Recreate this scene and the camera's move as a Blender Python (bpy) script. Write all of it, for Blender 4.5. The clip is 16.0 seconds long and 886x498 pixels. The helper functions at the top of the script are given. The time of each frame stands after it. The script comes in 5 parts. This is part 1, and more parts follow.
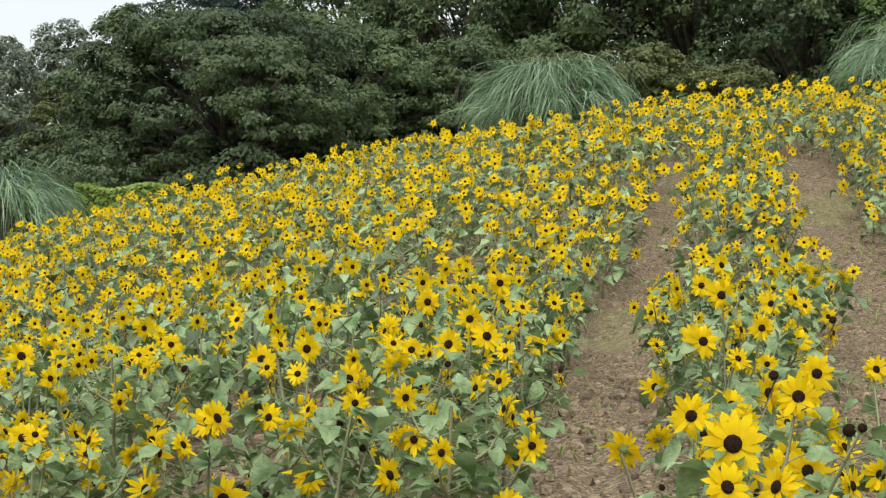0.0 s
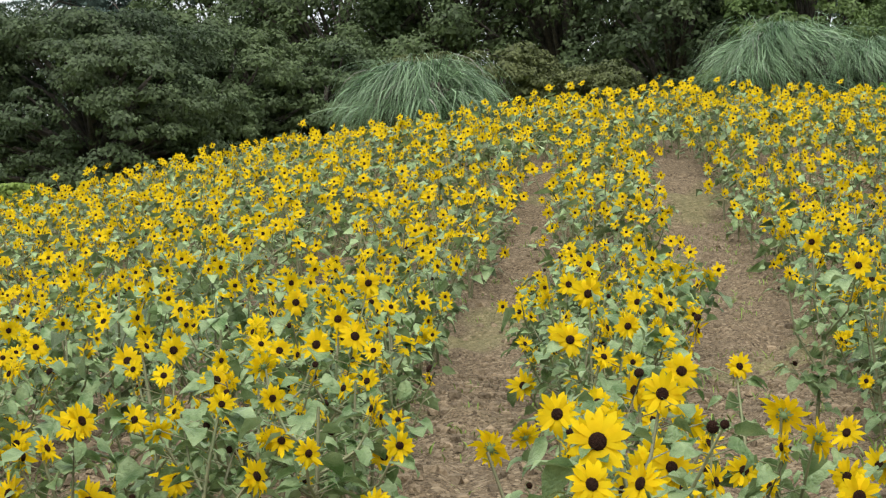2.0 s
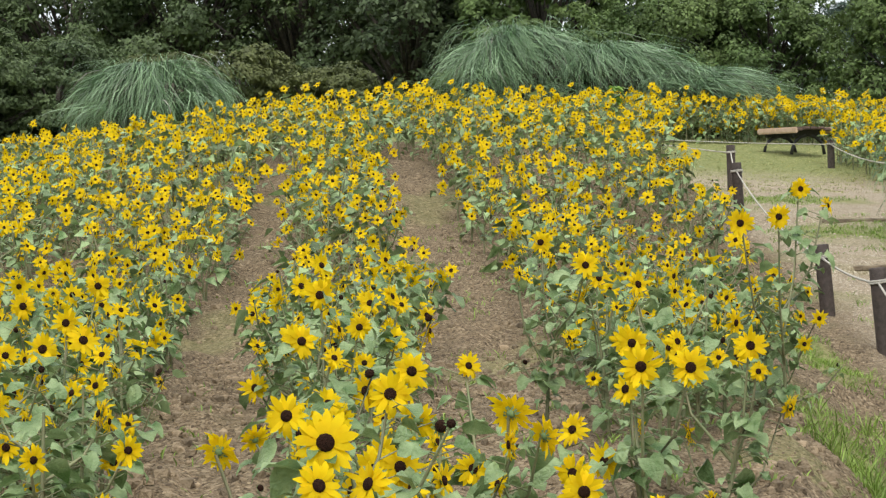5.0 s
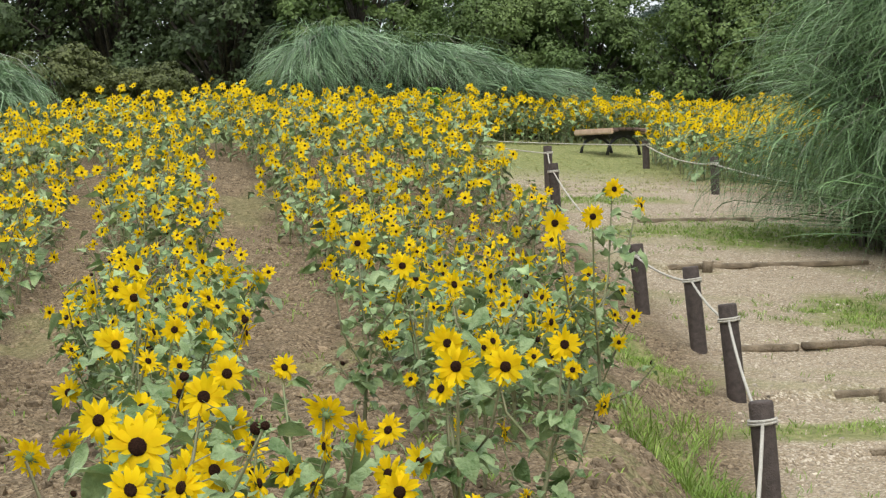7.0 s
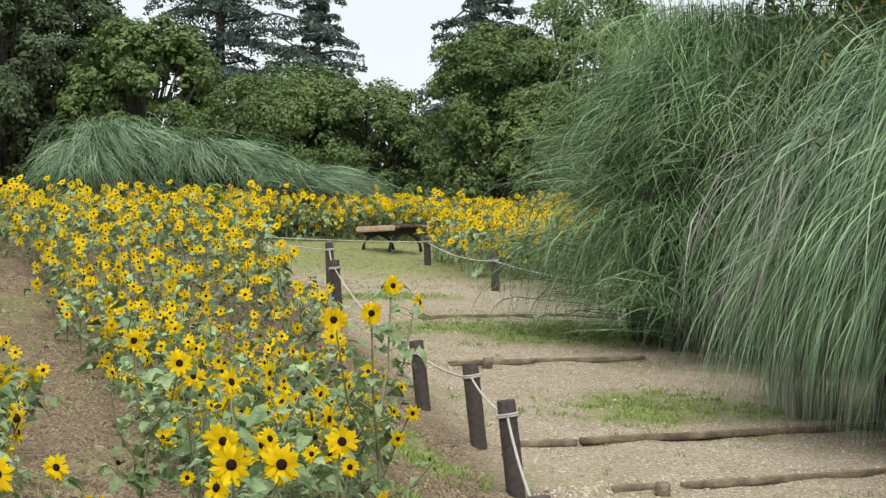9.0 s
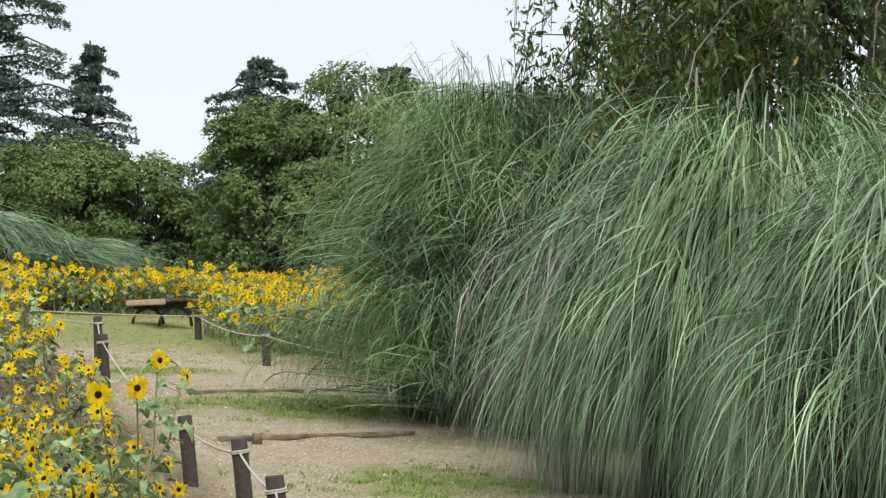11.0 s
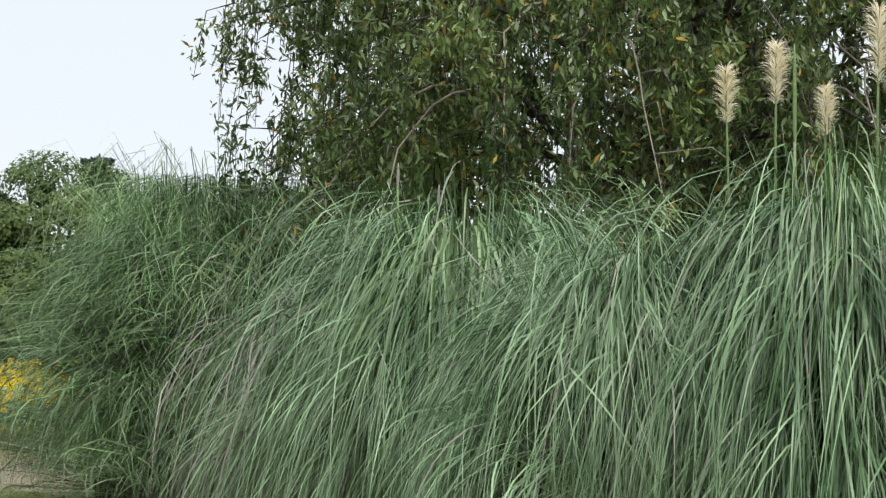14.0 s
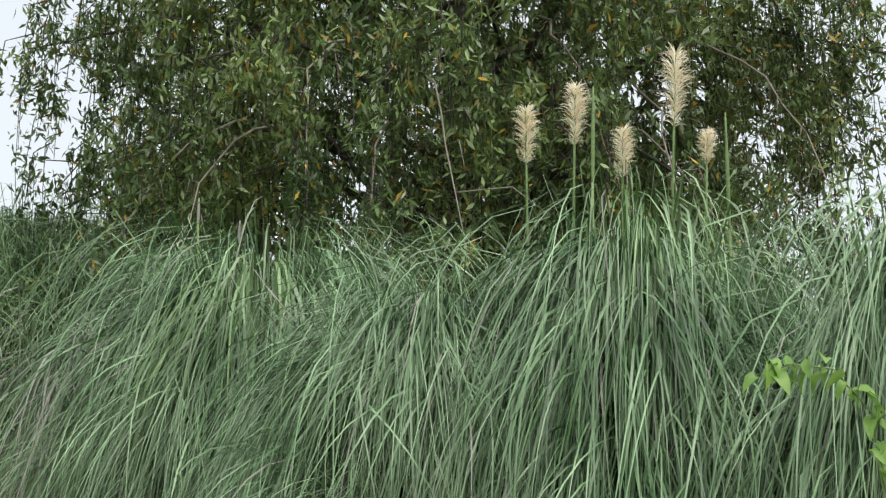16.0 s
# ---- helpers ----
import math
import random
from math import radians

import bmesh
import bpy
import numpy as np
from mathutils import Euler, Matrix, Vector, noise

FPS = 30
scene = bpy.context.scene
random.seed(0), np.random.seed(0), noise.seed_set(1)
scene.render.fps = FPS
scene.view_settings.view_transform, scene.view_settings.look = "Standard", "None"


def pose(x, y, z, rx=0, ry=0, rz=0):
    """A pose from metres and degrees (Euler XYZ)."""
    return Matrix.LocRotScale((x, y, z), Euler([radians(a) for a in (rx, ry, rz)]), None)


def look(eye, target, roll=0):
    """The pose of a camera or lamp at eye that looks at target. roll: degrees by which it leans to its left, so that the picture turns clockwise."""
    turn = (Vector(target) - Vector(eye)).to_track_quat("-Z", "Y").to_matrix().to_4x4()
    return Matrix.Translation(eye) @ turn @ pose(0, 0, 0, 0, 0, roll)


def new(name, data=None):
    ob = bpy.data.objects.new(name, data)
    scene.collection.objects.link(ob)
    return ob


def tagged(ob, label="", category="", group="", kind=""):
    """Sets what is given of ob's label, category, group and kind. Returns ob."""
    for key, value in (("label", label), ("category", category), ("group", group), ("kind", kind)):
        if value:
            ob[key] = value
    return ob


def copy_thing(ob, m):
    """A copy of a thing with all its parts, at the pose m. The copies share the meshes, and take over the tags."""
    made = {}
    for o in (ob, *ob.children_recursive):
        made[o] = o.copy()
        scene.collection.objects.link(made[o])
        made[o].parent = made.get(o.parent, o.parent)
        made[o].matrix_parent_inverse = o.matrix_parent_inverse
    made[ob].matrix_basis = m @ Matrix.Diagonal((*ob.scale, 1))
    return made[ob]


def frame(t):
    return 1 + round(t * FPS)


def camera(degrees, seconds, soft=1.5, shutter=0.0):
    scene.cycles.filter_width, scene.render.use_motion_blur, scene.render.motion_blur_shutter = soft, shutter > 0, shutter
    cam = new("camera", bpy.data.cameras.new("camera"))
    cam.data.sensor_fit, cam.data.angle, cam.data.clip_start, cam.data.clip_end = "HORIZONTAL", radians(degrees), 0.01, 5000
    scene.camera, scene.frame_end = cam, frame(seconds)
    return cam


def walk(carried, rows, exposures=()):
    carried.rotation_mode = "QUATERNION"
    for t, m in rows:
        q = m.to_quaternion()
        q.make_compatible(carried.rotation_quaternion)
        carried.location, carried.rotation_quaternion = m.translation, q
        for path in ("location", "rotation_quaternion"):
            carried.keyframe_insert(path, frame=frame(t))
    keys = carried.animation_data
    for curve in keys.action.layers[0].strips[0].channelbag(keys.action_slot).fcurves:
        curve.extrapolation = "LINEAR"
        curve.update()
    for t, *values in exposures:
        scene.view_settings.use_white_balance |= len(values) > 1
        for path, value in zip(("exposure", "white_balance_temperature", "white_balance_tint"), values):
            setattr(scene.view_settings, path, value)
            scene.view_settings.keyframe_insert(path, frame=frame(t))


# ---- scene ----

# camera: turns on the spot, held a little in front of the turning axis
cam = camera(25.25, 16.0, soft=1.3)
EYE_Z, ARM = 1.5, 0.15
TURNS = [
    (0.0, 0.00, -2.30, 0.10), (0.5, 1.24, -2.30, 0.02), (1.0, 2.22, -2.29, -0.03), (1.5, 2.92, -2.30, 0.03),
    (2.0, 3.74, -2.30, 0.00), (2.5, 5.41, -2.30, 0.03), (3.0, 6.76, -2.29, -0.02), (3.5, 8.18, -2.28, 0.03),
    (6.0, 13.53, -2.25, -0.07), (6.5, 15.02, -2.24, -0.09), (7.0, 16.53, -2.23, -0.11), (7.5, 17.74, -2.22, -0.06),
    (8.0, 19.41, -0.95, -0.10), (8.5, 21.45, -0.44, 0.03), (9.0, 22.81, 0.56, -0.05), (9.5, 24.56, 1.17, 0.05),
    (12.0, 32.32, 3.52, -0.02), (12.5, 33.95, 3.59, -0.06), (13.0, 35.55, 4.04, -0.05), (13.5, 36.72, 5.07, -0.04),
    (14.0, 37.91, 5.46, 0.01), (14.5, 39.51, 5.51, -0.02), (15.0, 41.21, 5.54, -0.03), (15.5, 42.18, 6.24, -0.02),
    (16.0, 43.64, 6.53, 0.03)]
ROWS = []
for t, yaw, tilt, lean in TURNS:
    a, e = radians(yaw), radians(tilt)
    eye = Vector((ARM * math.sin(a), ARM * math.cos(a), EYE_Z))
    ahead = Vector((math.sin(a) * math.cos(e), math.cos(a) * math.cos(e), math.sin(e)))
    ROWS.append((t, look(eye, eye + ahead, lean)))
walk(cam, ROWS, exposures=[(0.0, 0.3), (16.0, 0.3)])

# light: a bright overcast sky with a broad, weak sun behind the cloud
world = bpy.data.worlds.new("overcast_sky")
scene.world = world
world.use_nodes = True
wn, wl = world.node_tree.nodes, world.node_tree.links
sky = wn.new("ShaderNodeTexSky")
sky.sky_type, sky.sun_disc, sky.sun_elevation, sky.sun_rotation = "NISHITA", False, radians(64), radians(193)
cloud = wn.new("ShaderNodeMixRGB")
cloud.inputs["Fac"].default_value = 0.8
cloud.inputs["Color2"].default_value = (8.1, 8.5, 8.8, 1)
wl.new(sky.outputs["Color"], cloud.inputs["Color1"])
wl.new(cloud.outputs["Color"], wn["Background"].inputs["Color"])
wn["Background"].inputs["Strength"].default_value = 0.1
sun = new("sun", bpy.data.lights.new("sun", "SUN"))
sun.data.energy, sun.data.angle, sun.data.color = 2.8, radians(60), (1.0, 0.96, 0.9)
sun.matrix_world = look((0, 0, 0), (0.1, 0.42, -0.9))

# ---------- materials ----------


def material(name, low, high, scale=8.0, rough=0.7, bump=0.0, bump_scale=60.0, island=0.0, per_object=0.0, glow_through=0.0, spec=0.5):
    """A procedural surface: two-scale colour noise, relief, and variation per piece."""
    m = bpy.data.materials.new(name)
    m.use_nodes = True
    n, k = m.node_tree.nodes, m.node_tree.links
    b = n["Principled BSDF"]
    b.inputs["Roughness"].default_value = rough
    b.inputs["Specular IOR Level"].default_value = spec
    geo = n.new("ShaderNodeNewGeometry")
    coarse = n.new("ShaderNodeTexNoise")
    coarse.inputs["Scale"].default_value, coarse.inputs["Detail"].default_value = scale, 5
    k.new(geo.outputs["Position"], coarse.inputs["Vector"])
    ramp = n.new("ShaderNodeValToRGB")
    ramp.color_ramp.elements[0].position, ramp.color_ramp.elements[1].position = 0.32, 0.68
    ramp.color_ramp.elements[0].color, ramp.color_ramp.elements[1].color = (*low, 1), (*high, 1)
    k.new(coarse.outputs["Fac"], ramp.inputs["Fac"])
    colour = ramp.outputs["Color"]
    if island or per_object:
        hsv = n.new("ShaderNodeHueSaturation")
        rng = n.new("ShaderNodeMapRange")
        spread = island or per_object
        rng.inputs["To Min"].default_value, rng.inputs["To Max"].default_value = 1 - spread, 1 + spread
        if island:
            k.new(geo.outputs["Random Per Island"], rng.inputs["Value"])
        else:
            info = n.new("ShaderNodeObjectInfo")
            k.new(info.outputs["Random"], rng.inputs["Value"])
        k.new(rng.outputs["Result"], hsv.inputs["Value"])
        k.new(colour, hsv.inputs["Color"])
        colour = hsv.outputs["Color"]
    k.new(colour, b.inputs["Base Color"])
    if bump:
        fine = n.new("ShaderNodeTexNoise")
        fine.inputs["Scale"].default_value, fine.inputs["Detail"].default_value = bump_scale, 4
        k.new(geo.outputs["Position"], fine.inputs["Vector"])
        bp = n.new("ShaderNodeBump")
        bp.inputs["Strength"].default_value, bp.inputs["Distance"].default_value = bump, 0.02
        k.new(fine.outputs["Fac"], bp.inputs["Height"])
        k.new(bp.outputs["Normal"], b.inputs["Normal"])
    if glow_through:
        tr = n.new("ShaderNodeBsdfTranslucent")
        k.new(colour, tr.inputs["Color"])
        mix = n.new("ShaderNodeMixShader")
        mix.inputs["Fac"].default_value = glow_through
        k.new(b.outputs["BSDF"], mix.inputs[1])
        k.new(tr.outputs["BSDF"], mix.inputs[2])
        k.new(mix.outputs["Shader"], n["Material Output"].inputs["Surface"])
    return m


M_PETAL = material("petal_yellow", (0.76, 0.52, 0.004), (0.86, 0.65, 0.008), 30, 0.7, island=0.14, glow_through=0.42, spec=0.15)
M_DISC = material("seed_disc_brown", (0.016, 0.008, 0.006), (0.06, 0.028, 0.017), 300, 0.95, 0.8, 500, spec=0.1)
M_LEAF = material("sunflower_leaf", (0.07, 0.14, 0.035), (0.32, 0.42, 0.205), 14, 0.36, 0.5, 110, island=0.6, glow_through=0.22)
M_STEM = material("sunflower_stem", (0.16, 0.2, 0.09), (0.26, 0.24, 0.14), 20, 0.7, island=0.2)
M_CALYX = material("sunflower_calyx", (0.11, 0.18, 0.06), (0.18, 0.26, 0.1), 40, 0.7, island=0.2)
M_PAMPAS = material("pampas_blade", (0.058, 0.13, 0.045), (0.265, 0.39, 0.22), 1.6, 0.38, island=0.55, glow_through=0.1, spec=0.55)
M_PAMPAS_DRY = material("pampas_dry_blade", (0.19, 0.182, 0.155), (0.33, 0.312, 0.275), 5, 0.6, island=0.3)
M_PAMPAS_FINE = material("fine_pampas_blade", (0.06, 0.135, 0.04), (0.25, 0.385, 0.18), 1.6, 0.38, island=0.5, glow_through=0.1, spec=0.55)
M_PAMPAS_FRESH = material("fresh_pampas_blade", (0.08, 0.165, 0.045), (0.25, 0.37, 0.17), 1.6, 0.36, island=0.45, glow_through=0.12, spec=0.75)
# Dead blades coloured dark so that gaps in the tussocks read as deep shade.
M_SHADE_THATCH = material("shade_dark_thatch", (0.05, 0.042, 0.032), (0.1, 0.085, 0.065), 9, 0.9, island=0.4)
M_PLUME = material("pampas_plume", (0.84, 0.76, 0.56), (0.95, 0.9, 0.77), 12, 0.8, island=0.1, glow_through=0.5)
M_BARK = material("tree_bark", (0.035, 0.03, 0.025), (0.09, 0.075, 0.06), 12, 0.9, 0.8, 60)
M_POST = material("brown_resin_post", (0.045, 0.034, 0.03), (0.085, 0.066, 0.058), 35, 0.75, 0.5, 140, per_object=0.12)
M_ROPE = material("white_rope", (0.5, 0.47, 0.4), (0.62, 0.6, 0.54), 80, 0.8, 0.6, 300)
M_LOG = material("weathered_log", (0.11, 0.085, 0.056), (0.3, 0.24, 0.165), 9, 0.85, 0.9, 70)
M_GRASS = material("lawn_grass", (0.14, 0.24, 0.035), (0.27, 0.38, 0.08), 3, 0.6, island=0.35, glow_through=0.25)
M_DRY_TURF = material("thin_dry_turf", (0.26, 0.29, 0.09), (0.42, 0.42, 0.18), 2.0, 0.6, island=0.35, glow_through=0.2)
M_PEBBLE = material("path_pebble", (0.26, 0.215, 0.16), (0.58, 0.51, 0.41), 30, 0.8, island=0.3)
M_CLOD = material("soil_clod", (0.15, 0.112, 0.07), (0.3, 0.23, 0.148), 25, 0.95, 0.6, 120, island=0.4)
M_VINE = material("vine_leaf", (0.14, 0.28, 0.05), (0.25, 0.41, 0.09), 12, 0.45, island=0.2, per_object=0.2, glow_through=0.3)
M_BENCH_WOOD = material("bench_wood", (0.55, 0.37, 0.27), (0.7, 0.52, 0.4), 14, 0.6, 0.4, 90)
M_BENCH_DARK = material("dark_brown_bench_slat", (0.09, 0.058, 0.045), (0.19, 0.125, 0.098), 14, 0.6, 0.4, 90)
M_IRON = material("dark_cast_iron", (0.012, 0.012, 0.012), (0.025, 0.024, 0.023), 20, 0.5, 0.2, 150)


def leaf_material(name, low, high, island=0.35):
    return material(name, low, high, 0.6, 0.6, island=island, glow_through=0.22, spec=0.35)


# ---------- mesh building ----------
rng = np.random.default_rng(7)


def mesh_of(name, verts, faces, mat, smooth=True, slots=None, slot_of=None):
    """A mesh from arrays: verts (n, 3), faces (m, 3 or 4)."""
    me = bpy.data.meshes.new(name)
    verts, faces = np.asarray(verts, dtype=np.float32), np.asarray(faces, dtype=np.int32)
    m, c = faces.shape
    me.vertices.add(len(verts))
    me.vertices.foreach_set("co", verts.ravel())
    me.loops.add(m * c)
    me.loops.foreach_set("vertex_index", faces.ravel())
    me.polygons.add(m)
    me.polygons.foreach_set("loop_start", np.arange(m, dtype=np.int32) * c)
    if slots:
        for s in slots:
            me.materials.append(s)
        me.polygons.foreach_set("material_index", np.asarray(slot_of, dtype=np.int32))
    else:
        me.materials.append(mat)
    me.polygons.foreach_set("use_smooth", np.full(m, smooth, dtype=bool))
    me.update(calc_edges=True)
    return me


def join(pieces):
    """Joins (verts, faces) arrays of one face size."""
    vs, fs, off = [], [], 0
    for v, f in pieces:
        vs.append(v)
        fs.append(np.asarray(f) + off)
        off += len(v)
    return np.concatenate(vs), np.concatenate(fs)


def child(name, data, parent, label=""):
    ob = new(name, data)
    ob.parent = parent
    return tagged(ob, label)


def tube(points, radii, sides=6, cap=True):
    """A tapering tube of quads along points."""
    p = np.asarray(points, dtype=float)
    r = np.broadcast_to(np.asarray(radii, dtype=float), (len(p),))
    d = np.gradient(p, axis=0)
    d /= np.linalg.norm(d, axis=1, keepdims=True) + 1e-9
    ref = np.where(np.abs(d[:, 2:3]) > 0.9, np.array([[1.0, 0, 0]]), np.array([[0, 0, 1.0]]))
    u = np.cross(d, ref)
    u /= np.linalg.norm(u, axis=1, keepdims=True) + 1e-9
    w = np.cross(d, u)
    ang = np.arange(sides) * 2 * np.pi / sides
    ring = (u[:, None] * np.cos(ang)[None, :, None] + w[:, None] * np.sin(ang)[None, :, None]) * r[:, None, None] + p[:, None]
    v = ring.reshape(-1, 3)
    n = len(p)
    i, j = np.meshgrid(np.arange(n - 1), np.arange(sides), indexing="ij")
    a = i * sides + j
    b = i * sides + (j + 1) % sides
    f = np.stack([a, b, b + sides, a + sides], -1).reshape(-1, 4)
    if cap:
        v = np.concatenate([v, p[:1], p[-1:]])
        k = np.arange(0, sides, 2)
        c0 = np.stack([np.full_like(k, len(v) - 2), (k + 2) % sides, k + 1, k], -1)
        c1 = np.stack([np.full_like(k, len(v) - 1), k, k + 1, (k + 2) % sides], -1) + np.array([[0, 1, 1, 1]]) * (n - 1) * sides
        f = np.concatenate([f, c0, c1])
    return v, f


def strips(root, azim, length, bend0, bend1, power, width, segs=6, wobble=0.0, nod=None, soft=None):
    """Many arching blades at once: each starts bend0 from the upright, ends bend1, and is a strip of quads.
    nod: how far along each blade it bends over, where it bends mostly in one place, over the stretch soft."""
    n = len(root)
    if nod is None:
        q = np.broadcast_to(np.linspace(0, 1, segs + 1), (n, segs + 1))
        mid = (q[:, 1:] + q[:, :-1]) / 2
        ang = bend0[:, None] + (bend1 - bend0)[:, None] * mid ** power
    else:
        up, half = nod[:, None], soft[:, None]
        lead, trail = np.linspace(-1, 1, segs - 2)[None], up + half + 0.25 * (1 - up - half)
        q = np.concatenate([up * 0, np.maximum(up + half * lead, 0.05), np.minimum(trail, 0.97), up * 0 + 1.0], axis=1)
        q = np.maximum.accumulate(np.minimum(q, 1.0) + np.arange(segs + 1) * 1e-5, axis=1)
        mid = (q[:, 1:] + q[:, :-1]) / 2
        ang = bend0[:, None] * (0.8 + 0.2 * mid) + (bend1 - bend0)[:, None] * (0.12 * mid ** 2 + 0.88 * smooth(up - half, up + half, mid)) + 1.1 * np.clip(mid - up - 0.3 * half, 0, 1)
        ang = np.minimum(ang, 3.08)
    step = length[:, None] * np.diff(q, axis=1)
    az = azim[:, None] + wobble * rng.normal(size=(n, 1)) * mid
    dx, dy, dz = np.sin(ang) * np.sin(az) * step, np.sin(ang) * np.cos(az) * step, np.cos(ang) * step
    pts = np.concatenate([np.zeros((n, 1, 3)), np.cumsum(np.stack([dx, dy, dz], -1), axis=1)], axis=1) + root[:, None]
    prof = np.minimum(1, 0.5 + 2 * q) * np.minimum(1, 3.2 * np.abs(1 - q) + 0.06)
    tw = rng.normal(size=n) * 0.6
    side = np.stack([np.cos(azim + tw), -np.sin(azim + tw), rng.normal(size=n) * 0.35], -1)
    side /= np.linalg.norm(side, axis=1, keepdims=True)
    off = side[:, None] * (prof[:, :, None] * width[:, None, None] * 0.5)
    v = np.stack([pts - off, pts + off], axis=2).reshape(-1, 3)
    base = (np.arange(n) * (segs + 1) * 2)[:, None]
    k = np.arange(segs)[None] * 2
    f = np.stack([base + k, base + k + 1, base + k + 3, base + k + 2], -1).reshape(-1, 4)
    return v, f


def leaf_quads(centre, normal, length, width, hang=None):
    """Folded diamond leaves: one quad each, lying across normal."""
    n = len(centre)
    nor = normal / (np.linalg.norm(normal, axis=1, keepdims=True) + 1e-9)
    t = rng.normal(size=(n, 3)) if hang is None else hang + rng.normal(size=(n, 3)) * 0.35
    t -= nor * np.sum(t * nor, axis=1, keepdims=True)
    t /= np.linalg.norm(t, axis=1, keepdims=True) + 1e-9
    s = np.cross(nor, t)
    L, W = length[:, None] * 0.5, width[:, None] * 0.5
    v = np.stack([centre - t * L, centre + s * W + nor * W * 0.35, centre + t * L, centre - s * W + nor * W * 0.35], 1).reshape(-1, 3)
    return v, np.arange(n * 4).reshape(-1, 4)


def leaf_points(centre, normal, length, width, hang=None):
    """Pointed leaves: one triangle each, for foliage seen from afar."""
    v, f = leaf_quads(centre, normal, length, width, hang)
    v = v.reshape(-1, 4, 3)
    stalk = v[:, 0] * 0.75 + v[:, 2] * 0.25
    left, right = stalk + (v[:, 1] - v[:, 3]) * 0.5, stalk + (v[:, 3] - v[:, 1]) * 0.5
    v = np.stack([left, v[:, 2], right], 1).reshape(-1, 3)
    return v, np.arange(len(v)).reshape(-1, 3)


def smooth(a, b, x):
    s = np.clip((x - a) / (b - a), 0, 1)
    return s * s * (3 - 2 * s)


# ---------- the lie of the land ----------
# patches of turf: middle and radii
TURF = [(6.95, 12.3, 0.95, 0.8), (8.2, 17.0, 1.4, 1.3), (3.45, 8.0, 0.22, 0.7), (4.35, 10.7, 0.25, 0.7), (3.25, 6.6, 0.2, 0.4), (7.5, 20.5, 1.2, 0.6), (4.7, 8.9, 0.6, 0.2)]


def fence_x(y):
    return np.interp(y, [0, 7, 10, 13.1, 16.6, 20, 24, 29, 40], [0.9, 3.35, 4.5, 5.3, 6.0, 7.0, 7.6, 8.2, 9.0])


def path_z(x, y):
    yy = y - 0.08 * (x - 6)
    return np.interp(yy, [0, 5, 8.58, 8.62, 9.73, 9.77, 11.18, 11.22, 14.68, 14.72, 18.18, 18.22, 22, 25, 28, 34, 60],
                     [-0.05, 0.0, 0.14, 0.19, 0.275, 0.325, 0.4, 0.45, 0.70, 0.76, 1.0, 1.045, 1.3, 1.5, 1.7, 2.15, 1.4])


def field_z(x, y):
    z = np.interp(y, [0, 1.5, 3.4, 6, 11, 14, 19.5, 25, 34, 60], [0.0, 0.08, 0.47, 0.5, 0.5, 0.87, 1.55, 1.75, 2.15, 1.4])
    z = z + 0.18 * smooth(1.0, 4.0, x) * smooth(11, 19, y) * (1 - smooth(22, 28, y))
    z = z - np.interp(x, [-3.5, -2.6, -1.4, 0, 1, 2.5], [0.12, 0.18, 0.24, 0.29, 0.15, 0]) * smooth(10, 19, y)
    left = np.maximum(0, -0.3 - x)
    return z - np.minimum(1.6, left * (0.2 + 0.09 * np.clip((y - 9) / 8, 0, 1)))


def ground_z(x, y):
    x, y = np.asarray(x, dtype=float), np.asarray(y, dtype=float)
    on_path = smooth(-0.75, -0.1, x - fence_x(y))
    z = field_z(x, y) * (1 - on_path) + path_z(x, y) * on_path
    far = smooth(34, 60, np.hypot(x, y))
    return z * (1 - far) + 1.0 * far


def path_part(x, y):
    """How much the ground is trodden path, 0 to 1."""
    return smooth(-0.1, 0.35, x - fence_x(y)) * (1 - smooth(9.6, 10.6, x + 0.1 * (20 - y) * (y < 20))) * (1 - smooth(25, 27, y))


LUMPY = [(f, a, *np.random.default_rng(int(f * 10) + i).uniform(0, 6.28, 2)) for f, a in ((1.3, 0.018), (4.1, 0.014), (9.7, 0.014), (19, 0.012)) for i in range(3)]


def surface_z(X, Y):
    """The ground with its small unevenness, strongest in the dug soil."""
    X, Y = np.asarray(X, dtype=float), np.asarray(Y, dtype=float)
    lumps_n = np.zeros_like(X)
    for f, a, th, ph in LUMPY:
        lumps_n += a * np.sin(f * (X * np.cos(th) + Y * np.sin(th)) + ph + 1.7 * np.sin(f * 0.37 * (X * np.sin(th) - Y * np.cos(th)) + ph))
    soil = 1 - smooth(-0.3, 0.3, X - fence_x(Y))
    edge = smooth(-4, -3.5, X) * (1 - smooth(8.8, 9.3, X)) * smooth(4.5, 5, Y) * (1 - smooth(19, 19.8, Y))
    return ground_z(X, Y) + lumps_n * (0.2 + 0.8 * soil) * edge


